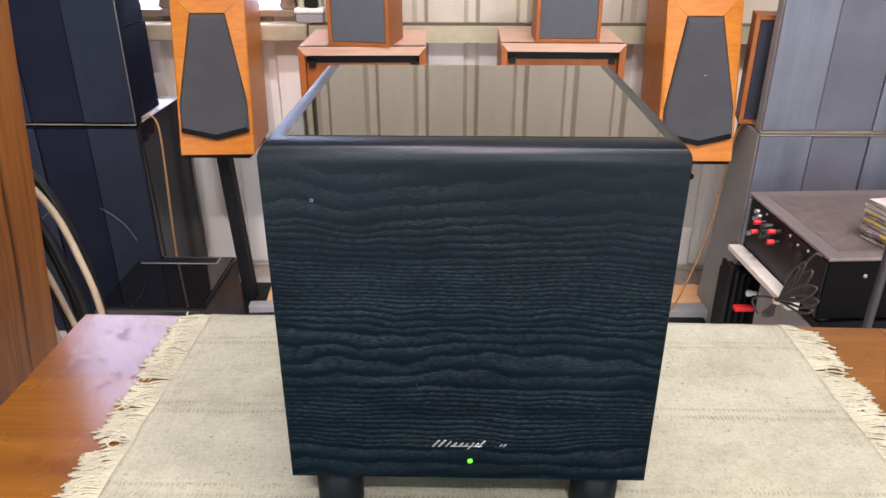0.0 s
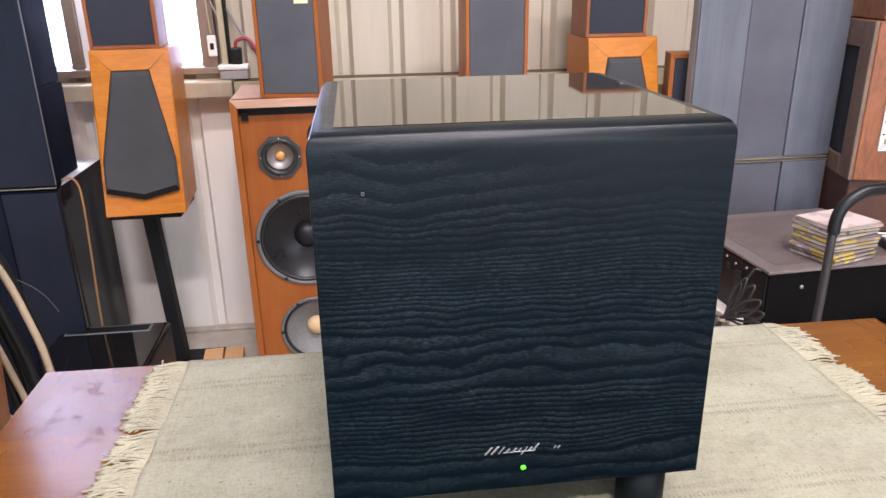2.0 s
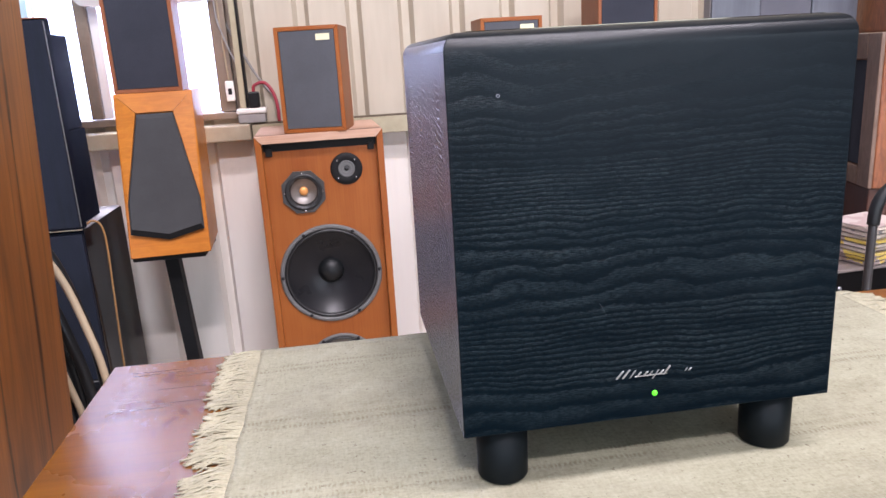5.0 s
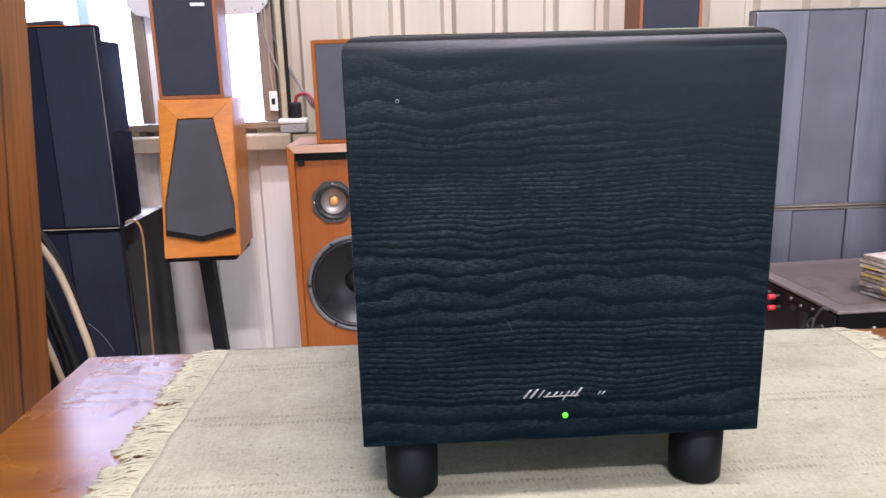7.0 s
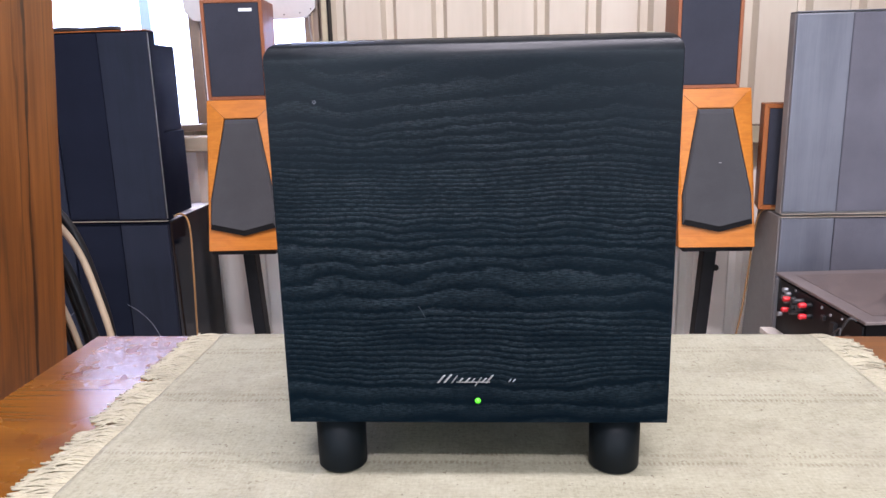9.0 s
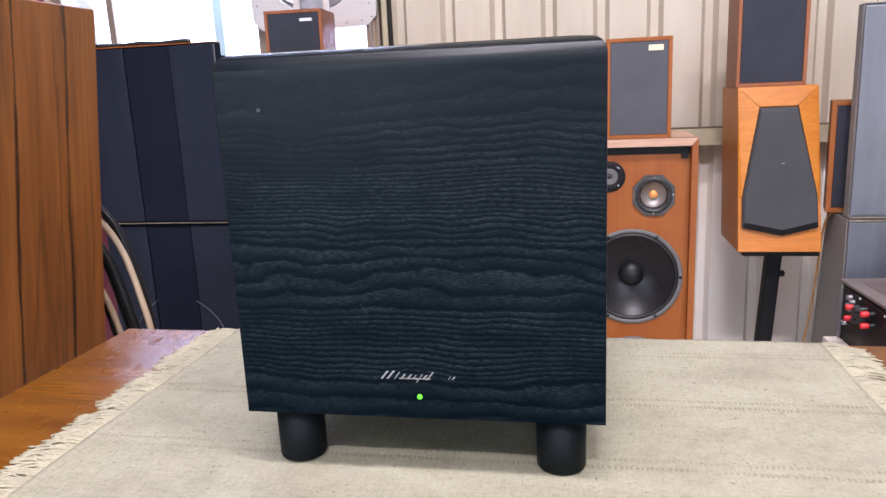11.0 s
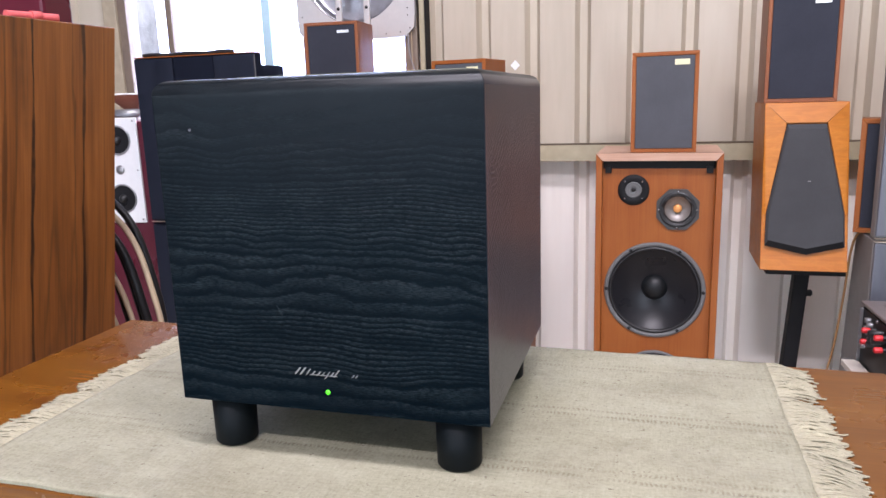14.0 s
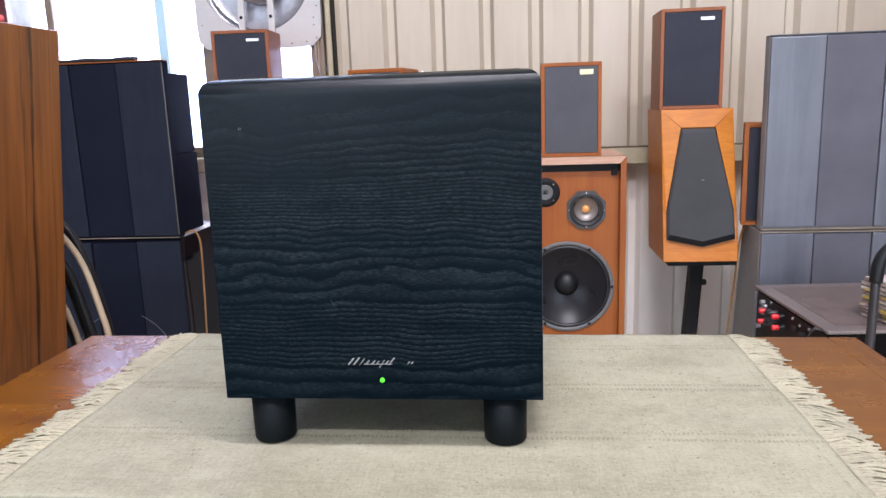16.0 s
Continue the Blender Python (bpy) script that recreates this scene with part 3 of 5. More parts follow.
for x0, x1, z0, z1 in ((-2.45, WIN_X0, G, 4.60), (WIN_X0, WIN_X1, G, WIN_Z0), (WIN_X0, WIN_X1, WIN_Z1, 4.60), (WIN_X1, 2.45, G, 4.60)):
    prism(sheet_profile(x0, x1) + [(x1, WALL_Y + 0.09), (x0, WALL_Y + 0.09)], z0, z1, "z", bm=wall_bm)
structure("wall_north", wall_bm, SHEET, "cream painted ribbed sheet-metal wall", "wall")

rail = structure("trim_rail", prism([(2.505, 0.806), (2.505, 0.860), (2.579, 0.860), (2.579, 0.854), (2.511, 0.854), (2.511, 0.812), (2.579, 0.812), (2.579, 0.806)],
                                     -0.44, 2.44, "x"), RAIL_GREY, "dull tan painted steel rail along the wall", "rail")
structure("trim_gap", box(-0.44, 2.44, 2.520, 2.579, 0.8602, 0.8628), plain("dark_gap", (0.09, 0.065, 0.04), 0.8, 0, 60, 0.3, 0.2), "dark gap line along the top of the rail", "trim")
structure("baseboard", box(-2.44, 2.44, 2.545, 2.578, G, G + 0.012, 0.004), CONCRETE, "rough mortar fillet at the foot of the wall", "baseboard")
structure("yard_backdrop", box(-3.4, 1.2, 3.30, 3.32, 0.2, 2.02), YARD, "overexposed bright yard beyond the window", "backdrop")

# the window, its frame, sill and sashes
window = tagged(new("window_1"), "bronze-framed sliding window with a deep tan sill", "window", "", "structure")


# pale blue paints the window glare onto one sash
PALE_SASH = plain("glare_blue_sash", (0.42, 0.60, 0.68), 0.4, 0, 60, 0.06, 0.05)


def window_bar(x0, x1, z0, z1, y0=2.555, y1=2.625, name="window_frame", m=BRONZE_FRAME):
    part(name, box(x0, x1, y0, y1, z0, z1, 0.003), m, window)


window_bar(WIN_X0, WIN_X1, WIN_Z0 + 0.002, 0.905)
window_bar(WIN_X0, WIN_X1, 2.62, WIN_Z1)
window_bar(WIN_X0 - 0.004, WIN_X0 + 0.035, 0.907, 2.618)
window_bar(-0.540, -0.490, 0.907, 2.618)
window_bar(-0.489, -0.468, 0.884, 2.64, 2.575, 2.625)
window_bar(-1.559, -1.531, 0.907, 2.618, 2.575, 2.612)
window_bar(-1.124, -1.088, 0.907, 2.618, 2.568, 2.604, "sash", PALE_SASH)
window_bar(-0.955, -0.917, 0.907, 2.618, 2.572, 2.612)
window_bar(-0.915, -0.886, 0.907, 2.618, 2.580, 2.606, "sash", WHITE_PAINT)
part("window_sill", box(-1.95, -0.445, 2.490, 2.576, 0.812, 0.866, 0.006), SILL, window, "weathered tan window sill")
part("window_post", box(-1.835, -1.770, 2.545, 2.579, G + 0.05, 3.1, 0.004), SILL, window, "tan wooden post beside the window")
part("window_jamb", box(-0.4730, -0.4537, 2.527, 2.579, 0.870, 3.1, 0.003), RAIL_GREY, window, "pale tan jamb strip")
part("window_jamb", box(-0.4533, -0.4475, 2.529, 2.579, 0.870, 3.1, 0.0015), MATT_BLACK, window, "dark edge of the jamb")
for x0, x1 in ((-1.728, -1.567), (-1.528, -1.132), (-1.078, -0.957), (-0.884, -0.542)):
    pane_m = box(x0, x1, 2.592, 2.596, 0.906, 2.618)
    pane = part("pane", pane_m, CLEAR, window, "clear window pane")
    pane.visible_shadow = False

# ---- table and rug ----
table = thing("table", "orange-brown varnished wooden table with water spots", "table", pose(0, 0, 0))
part("tabletop", prism([(-0.456, 0.428), (0.6190, 0.428), (0.6190, 0.8812), (-0.456, 0.896)], 0.664, 0.700, "z", 0.0012, 1), TABLE, table, "varnished tabletop with water spots")
part("end_board", prism([(0.6192, 0.428), (0.656, 0.428), (0.656, 0.8806), (0.6192, 0.8811)], 0.664, 0.700, "z", 0.0012, 1), TABLE_END, table, "cross-grained end board")
for x in (-0.405, 0.565):
    for y in (0.455, 0.825):
        part("leg", box(x, x + 0.045, y, y + 0.045, G, 0.664, 0.004), WALNUT, table)
part("apron", box(-0.40, 0.60, 0.462, 0.482, 0.585, 0.664, 0.003), WALNUT, table)
part("apron", box(-0.40, 0.60, 0.835, 0.855, 0.585, 0.664, 0.003), WALNUT, table)

RUG_X0, RUG_X1, RUG_Y0, RUG_Y1, SKEW = -0.280, 0.488, 0.431, 0.893, 0.0125
rug = thing("rug", "cream hand-woven wool runner with brown stitched rows and fringed ends", "rug")


def rug_top(x, y):
    return 0.7035 + 0.0011 * noise.noise((x * 6, y * 9, 0)) + 0.0005 * noise.noise((x * 30, y * 30, 2))


rug_bm = bmesh.new()
NX, NY = 120, 74
grid = []
for i in range(NX + 1):
    row = []
    for j in range(NY + 1):
        x = RUG_X0 + (RUG_X1 - RUG_X0) * i / NX
        y = RUG_Y0 + (RUG_Y1 - SKEW * i / NX - RUG_Y0) * j / NY
        if i in (0, NX):
            x += 0.0025 * noise.noise((0, y * 25, i))
        if j in (0, NY):
            y += 0.0022 * noise.noise((x * 18, 0, j))
        row.append(rug_bm.verts.new((x, y, rug_top(x, y))))
    grid.append(row)
for i in range(NX):
    for j in range(NY):
        rug_bm.faces.new((grid[i][j], grid[i + 1][j], grid[i + 1][j + 1], grid[i][j + 1])).smooth = True
rim = [grid[i][0] for i in range(NX + 1)] + [grid[NX][j] for j in range(1, NY + 1)] + [grid[i][NY] for i in range(NX - 1, -1, -1)] + [grid[0][j] for j in range(NY - 1, 0, -1)]
low = [rug_bm.verts.new((v.co.x, v.co.y, 0.7002)) for v in rim]
for i in range(len(rim)):
    j = (i + 1) % len(rim)
    rug_bm.faces.new((rim[i], low[i], low[j], rim[j]))
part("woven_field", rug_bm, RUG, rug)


def fringe(x_edge, side, seed, long, y_end, breaks):
    """Loose twisted yarn along one end of the rug: a flat layer with curlier strands over it, leaning in tufts that part where the table shows."""
    rnd = random.Random(seed)
    bm = bmesh.new()

    def strand(root, a, ln, curl, lift, wander):
        px, py, pts = x_edge - side * 0.0015, root, []
        for i in range(8):
            rise = math.sin(math.pi * min(1.0, i / 6.0)) * lift
            pts.append((px, py, 0.7024 + rise - 0.0008 * i / 7))
            px += side * ln / 7 * math.cos(a)
            py += ln / 7 * math.sin(a)
            a += curl / 7 + rnd.uniform(-wander, wander)
        tube(pts, rnd.uniform(0.0009, 0.0014), 5, 2, bm, 0.85)

    y = RUG_Y0 + 0.001
    while y < y_end - 0.002:
        wide = rnd.uniform(0.004, 0.010)
        drift = -0.12 + 0.50 * noise.noise((y * 12, seed, 0)) + rnd.uniform(-0.10, 0.10)
        for at in breaks:
            near = (y + wide / 2 - at) / 0.024
            if abs(near) < 1:
                drift += math.copysign(0.42 * (1 - abs(near)), near)
        reach = long * rnd.uniform(0.042, 0.050)
        bend = rnd.uniform(-0.5, 0.5)
        for k in range(int(wide / 0.0011)):
            strand(y + wide * rnd.random(), drift + rnd.uniform(-0.08, 0.08), reach * rnd.uniform(0.85, 1.0), bend, 0.0004, 0.12)
        for k in range(int(wide / 0.0012)):
            loose = rnd.random() < 0.16
            strand(y + wide * rnd.random(), drift + rnd.uniform(-0.20, 0.20), reach * rnd.uniform(0.75, 1.08), bend + rnd.uniform(-1.6, 1.6) * loose, rnd.uniform(0.001, 0.0036), 0.34 if loose else 0.20)
        y += wide
    return bm


BREAKS_WEST, BREAKS_EAST = (0.628, 0.738), (0.775,)
part("fringe", fringe(RUG_X0, -1, 3, 1.0, RUG_Y1, BREAKS_WEST), FRINGE, rug, "loose cream yarn fringe")
part("fringe", fringe(RUG_X1, 1, 8, 1.0, RUG_Y1 - SKEW, BREAKS_EAST), FRINGE, rug, "loose cream yarn fringe")

# ---- subwoofer on the rug ----
SX0, SX1, SY0, SY1, SZ0, SZ1 = -0.086, 0.2205, 0.5265, 0.815, 0.756, 1.0582
sub = thing("subwoofer", "black ash cube subwoofer with a smoked glass top on round feet", "subwoofer")


shell = bmesh.new()
for v in bmesh.ops.create_cube(shell, size=1.0)["verts"]:
    v.co = Vector((SX0 + (v.co.x + 0.5) * (SX1 - SX0), SY0 + (v.co.y + 0.5) * (SY1 - SY0), SZ0 + (v.co.z + 0.5) * (SZ1 - SZ0)))
upper = [e for e in shell.edges if min(v.co.z for v in e.verts) > SZ1 - 1e-4]
bmesh.ops.bevel(shell, geom=upper, offset=0.0130, segments=7, profile=0.5, affect="EDGES")
rest = [e for e in shell.edges if e.calc_face_angle(0) > 1.2]
bmesh.ops.bevel(shell, geom=rest, offset=0.0008, segments=2, profile=0.5, affect="EDGES")
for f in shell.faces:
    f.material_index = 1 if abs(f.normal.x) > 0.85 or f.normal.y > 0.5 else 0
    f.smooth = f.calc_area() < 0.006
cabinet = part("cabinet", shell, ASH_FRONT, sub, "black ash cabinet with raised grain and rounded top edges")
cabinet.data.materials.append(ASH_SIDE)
part("glass_top", box(SX0 + 0.019, SX1 - 0.018, SY0 + 0.0145, SY1 - 0.012, SZ1 - 0.003, SZ1 + 0.0005), SMOKED, sub, "smoked bronze glass top")
for x, y in ((-0.050, 0.556), (0.184, 0.556), (-0.050, 0.775), (0.184, 0.775)):
    part("foot", lathe([(0.0, 0.7045), (0.0195, 0.7045), (0.0208, 0.7062), (0.0215, 0.757), (0.0, 0.757)], (x, y, 0), "z", 32), FOOT_BLACK, sub, "black cylindrical foot")
part("power_light", lathe([(0.0023, -0.001), (0.0023, 0.0006), (0.0016, 0.0012), (0.0, 0.0014)], (0.0690, SY0, 0.7755), "y", 20), LED, sub, "lit green power light")

WORN_CHROME = plain("worn_chrome", (0.42, 0.42, 0.41), 0.35, 0.8, 300, 0.5, 0.1)
badge_bm = bmesh.new()
for dx, w, h, dz in ((0.0000, 0.0040, 0.0075, 0.0012), (0.0052, 0.0040, 0.0080, 0.0014), (0.0112, 0.0022, 0.0072, 0.0008), (0.0158, 0.0034, 0.0044, 0.0), (0.0212, 0.0036, 0.0044, 0.0),
                     (0.0262, 0.0022, 0.0042, 0.0), (0.0302, 0.0022, 0.0082, -0.0012), (0.0345, 0.0034, 0.0042, 0.0), (0.0390, 0.0034, 0.0078, 0.0012), (0.0560, 0.0016, 0.0030, 0.0), (0.0588, 0.0024, 0.0026, -0.0002)):
    x, z, w, h = 0.0385 + dx, 0.7930 + dz, w * 0.72, h * 0.88
    lean = 0.0026 * h / 0.008
    prism([(x - lean, z - h / 2), (x + w * 0.55 - lean, z - h / 2), (x + w + lean, z + h / 2), (x + w * 0.4 + lean, z + h / 2)], SY0 - 0.0009, SY0 + 0.0004, "y", 0.0003, 1, badge_bm)
box(0.052, 0.079, SY0 - 0.0006, SY0 + 0.0004, 0.7912, 0.7918, 0.0001, 1, badge_bm)
part("badge", badge_bm, WORN_CHROME, sub, "worn chrome maker's badge, part missing")
part("pin_hole", lathe([(0.0013, -0.001), (0.0013, 0.0003), (0.0009, 0.0004), (0.0008, -0.0008), (0.0, -0.0008)], (-0.0495, SY0, 1.0145), "y", 14), GREY_ASH, sub, "small chipped pin hole")
SCRATCH = plain("rubbed_scratch", (0.030, 0.034, 0.038), 0.5, 0, 200, 0.2, 0.05, Specular_IOR_Level=0.2)
part("scratch", tube([(0.0235, SY0 - 0.0001, 0.8555), (0.0260, SY0 - 0.0001, 0.8510), (0.0288, SY0 - 0.0001, 0.8455)], 0.00012, 5, 3), SCRATCH, sub, "short pale scratch")


# ---- loudspeakers along the wall ----


GREY_CONE = plain("dusty_grey_cone", (0.16, 0.155, 0.148), 0.55, 0, 120, 0.25, 0.1)


def woofer(parent, x, y, z, r, cap, cap_m, frame_m, cone_m, cone_label):
    """A cone driver facing -y, its frame resting on the plane y."""
    w = part("woofer", lathe([(r, -0.002), (r, 0.004), (r * 0.985, 0.0065), (r * 0.925, 0.0070), (r * 0.912, 0.002), (r * 0.912, -0.004)], (x, y, z), "y", 56), frame_m, parent, "grey cast woofer frame")
    part("surround", lathe([(r * 0.915, 0.001), (r * 0.893, 0.006), (r * 0.868, 0.0075), (r * 0.845, 0.004), (r * 0.83, -0.002)], (x, y, z), "y", 56), RUBBER, w, "black rubber surround")
    part("cone", lathe([(r * 0.84, 0.0), (r * 0.72, -0.011), (r * 0.58, -0.021), (r * 0.42, -0.030), (r * 0.2, -0.038)], (x, y, z), "y", 56), cone_m, w, cone_label)
    part("dust_cap", lathe([(cap, -0.036), (cap * 0.96, -0.029), (cap * 0.82, -0.020), (cap * 0.55, -0.0125), (cap * 0.25, -0.0090), (0, -0.008)], (x, y, z), "y", 40), cap_m, w)
    for i in range(6):
        a = math.radians(60 * i)
        cx, cz = x + r * 0.950 * math.cos(a), z + r * 0.950 * math.sin(a)
        part("bolt", lathe([(0.0052, 0.0), (0.0052, 0.0074), (0.0040, 0.0082), (0.0, 0.0082)], (cx, y, cz), "y", 8), MATT_BLACK, w)
    return w


def holed_board(x0, x1, z0, z1, cx, cz, r, y0, y1, bm):
    """A board with a round hole through it."""
    angles = sorted({round(2 * math.pi * i / 48, 6) for i in range(48)} | {round(math.atan2(pz - cz, px - cx) % (2 * math.pi), 6) for px in (x0, x1) for pz in (z0, z1)})
    ring = []
    for a in angles:
        c, q = math.cos(a), math.sin(a)
        k = min((x1 - cx) / c if c > 1e-9 else 9e9, (x0 - cx) / c if c < -1e-9 else 9e9, (z1 - cz) / q if q > 1e-9 else 9e9, (z0 - cz) / q if q < -1e-9 else 9e9)
        ring.append(((cx + k * c, cz + k * q), (cx + r * c, cz + r * q)))
    v = [[bm.verts.new((p[i][0], y, p[i][1])) for p in ring] for i, y in ((0, y0), (1, y0), (1, y1), (0, y1))]
    made = []
    for a, b in zip(v, v[1:] + v[:1]):
        for i in range(len(ring)):
            j = (i + 1) % len(ring)
            made.append(bm.faces.new((a[i], a[j], b[j], b[i])))
    bmesh.ops.recalc_face_normals(bm, faces=made)
    return bm


GRAPHITE = plain("graphite_plate", (0.048, 0.047, 0.046), 0.40, 0.2, 120, 0.2, 0.05)


def floor_speaker(x, y, turn, flip, name_label):
    """Three-way floor speaker: mitred teak frame, recessed baffle. flip = -1 puts the tweeter on the other side."""
    s = thing("floor_speaker", name_label, "loudspeaker", pose(x, y, 0, 0, 0, turn), "floor speakers")
    w, top, lip, rec = 0.180, 0.857, 0.019, 0.030
    outer = [(-w, G), (w, G), (w, top), (-w, top)]
    part("cabinet", box(-w + 0.0008, w - 0.0008, rec + 0.060, 0.345, G, top - 0.0225, 0.001, 1), TEAK, s, "teak veneered cabinet")
    for sg in (-1, 1):
        part("side_board", box(min(sg * (w - 0.0008), sg * (w - 0.018)), max(sg * (w - 0.0008), sg * (w - 0.018)), rec + 0.0045, rec + 0.0595, G, top - 0.0225), TEAK, s)
    bx = w - 0.0185
    mx, tx = -0.059 * flip, 0.070 * flip
    bb = box(-bx, bx, rec, rec + 0.018, 0.755, top - 0.0225)
    holed_board(-bx, bx, 0.600, 0.755, mx, 0.687, 0.0445, rec, rec + 0.018, bb)
    holed_board(-bx, bx, 0.2905, 0.600, -0.002, 0.434, 0.136, rec, rec + 0.018, bb)
    holed_board(-bx, bx, G, 0.2905, 0.006, 0.128, 0.100, rec, rec + 0.018, bb)
    bmesh.ops.remove_doubles(bb, verts=bb.verts, dist=1e-5)
    part("baffle", bb, TEAK, s, "teak veneered baffle")
    part("top_board", box(-w, w, lip * 0.6, 0.346, top - 0.021, top, 0.002), TEAK_PALE, s, "pale pinkish teak top")
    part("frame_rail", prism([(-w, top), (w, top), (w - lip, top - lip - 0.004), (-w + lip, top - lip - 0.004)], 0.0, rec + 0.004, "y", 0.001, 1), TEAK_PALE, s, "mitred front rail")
    part("frame_rail", prism([(-w, G), (-w, top - 0.0006), (-w + lip - 0.0006, top - lip - 0.005), (-w + lip, G + lip)], 0.0, rec + 0.004, "y", 0.001, 1), TEAK, s)
    part("frame_rail", prism([(w, G), (w, top - 0.0006), (w - lip + 0.0006, top - lip - 0.005), (w - lip, G + lip)], 0.0, rec + 0.004, "y", 0.001, 1), TEAK, s)
    part("frame_rail", prism([(-w + 0.0006, G), (w - 0.0006, G), (w - lip, G + lip - 0.0006), (-w + lip, G + lip - 0.0006)], 0.0, rec + 0.004, "y", 0.001, 1), TEAK, s)
    woofer(s, -0.002, rec, 0.434, 0.151, 0.039, SATIN_BLACK, CAST, PAPER_CONE, "black coated paper cone")
    woofer(s, 0.006, rec, 0.128, 0.112, 0.032, TAN_CAP, CAST, GREY_CONE, "dusty grey paper cone")
    octo = [(mx + 0.066 * math.cos(math.radians(22.5 + 45 * i)), 0.687 + 0.066 * math.sin(math.radians(22.5 + 45 * i))) for i in range(8)]
    plate = bmesh.new()
    edge = [(mx + 0.0445 * math.cos(math.radians(22.5 + 45 * i)), 0.687 + 0.0445 * math.sin(math.radians(22.5 + 45 * i))) for i in range(8)]
    rings = [[plate.verts.new((p[0], yy, p[1])) for p in ring] for ring, yy in ((octo, rec + 0.001), (octo, rec - 0.006), (edge, rec - 0.006), (edge, rec + 0.001))]
    for a, b in zip(rings, rings[1:]):
        for i in range(8):
            plate.faces.new((a[i], a[(i + 1) % 8], b[(i + 1) % 8], b[i]))
    bmesh.ops.recalc_face_normals(plate, faces=plate.faces)
    mid = part("midrange", plate, GRAPHITE, s, "octagonal graphite midrange plate")
    part("horn_ring", lathe([(0.054, 0.0058), (0.053, 0.0085), (0.047, 0.0090), (0.0395, 0.002), (0.0375, -0.004)], (mx, rec, 0.687), "y", 40), RUBBER, mid)
    part("horn", lathe([(0.0430, 0.004), (0.0400, -0.002), (0.030, -0.012), (0.018, -0.020), (0.0, -0.022)], (mx, rec, 0.687), "y", 40), SILVER_CONE, mid, "silvery midrange cone")
    part("phase_plug", lathe([(0.0125, -0.022), (0.0125, -0.011), (0.0105, -0.0090), (0.0, -0.0085)], (mx, rec, 0.687), "y", 24), COPPER, mid, "copper-coloured centre plug")
    for i in range(8):
        a = math.radians(45 * i)
        if i % 2 == 0:
            part("bolt", lathe([(0.0032, 0.0), (0.0032, 0.0085), (0.0, 0.0095)], (mx + 0.0545 * math.cos(a), rec, 0.687 + 0.0545 * math.sin(a)), "y", 8), CHROME, mid)
    tw = part("tweeter", lathe([(0.0465, -0.002), (0.0465, 0.003), (0.045, 0.005), (0.028, 0.005), (0.024, 0.0025), (0.014, 0.0025)], (tx, rec, 0.745), "y", 40), MATT_BLACK, s, "round black tweeter")
    part("tweeter_cap", lathe([(0.0245, 0.001), (0.0245, 0.0045), (0.0215, 0.0062), (0.0190, 0.0042), (0.0160, 0.0042), (0.010, 0.0055), (0.008, 0.002), (0.0, 0.002)], (tx, rec, 0.745), "y", 32), CAST, tw)
    part("tweeter_eye", lathe([(0.0065, 0.001), (0.0055, 0.0065), (0.0, 0.007)], (tx, rec, 0.745), "y", 16), RUBBER, tw)
    for i in range(4):
        a = math.radians(45 + 90 * i)
        part("bolt", lathe([(0.0028, 0.0), (0.0028, 0.0065), (0.0, 0.0072)], (tx + 0.036 * math.cos(a), rec, 0.745 + 0.036 * math.sin(a)), "y", 8), CHROME, tw)
    # dark strip paints the top rail's shadow onto the baffle
    part("lip_shadow_strip", box(-bx + 0.001, bx - 0.001, rec - 0.0025, rec + 0.0008, 0.8095, 0.8335, 0.0006, 1), MATT_BLACK, s, "dark strip painting the shadow under the top rail")
    for cx in (-0.145, 0.145):
        part("grille_clip", box(cx - 0.0095, cx + 0.0095, rec - 0.010, rec + 0.001, 0.796, 0.817, 0.002), MATT_BLACK, s, "black grille clip")
    return s


floor_speaker(-0.216, 2.113, 2, 1, "teak floor-standing speaker with bare black woofers, against the wall")
floor_speaker(0.360, 2.182, -1, -1, "teak floor-standing speaker with bare black woofers, on the window's far side")


def shelf_speaker(name, label, w, h, d, border, m, cabinet_m, grille_m, badge, badge_m, group, badge_label):
    """A small boxed speaker: mitred wooden rim, cloth grille set just inside it, a small plate on the cloth."""
    s = thing(name, label, "loudspeaker", m, group)
    part("cabinet", box(-w, w, 0.006, d, 0.0, h, 0.0012, 1), cabinet_m, s)
    b = border
    for pts in ([(-w, h), (w, h), (w - b, h - b), (-w + b, h - b)], [(-w, 0), (w, 0), (w - b, b), (-w + b, b)],
                [(-w, 0.0006), (-w, h - 0.0006), (-w + b, h - b - 0.0006), (-w + b, b + 0.0006)], [(w, 0.0006), (w, h - 0.0006), (w - b, h - b - 0.0006), (w - b, b + 0.0006)]):
        part("rim", prism(pts, 0.0, 0.0062, "y", 0.0008, 1), cabinet_m, s)
    g = part("grille", box(-w + b + 0.001, w - b - 0.001, 0.0015, 0.0064, b + 0.001, h - b - 0.001, 0.0012, 2), grille_m, s, "cloth grille")
    x0, x1, z0, z1 = badge
    part("badge", box(x0, x1, -0.0006, 0.0018, z0, z1, 0.0004, 1), badge_m, g, badge_label)
    return s


shelf_speaker("bookshelf_speaker", "small teak bookshelf speaker with charcoal cloth and a beige plate", 0.0885, 0.288, 0.17, 0.011, pose(-0.225, 2.122, 0.8575, 0, 0, -9), TEAK, GRILLE_GREY,
              (0.026, 0.064, 0.249, 0.266), BEIGE_LABEL, "bookshelf speakers", "beige maker's plate")
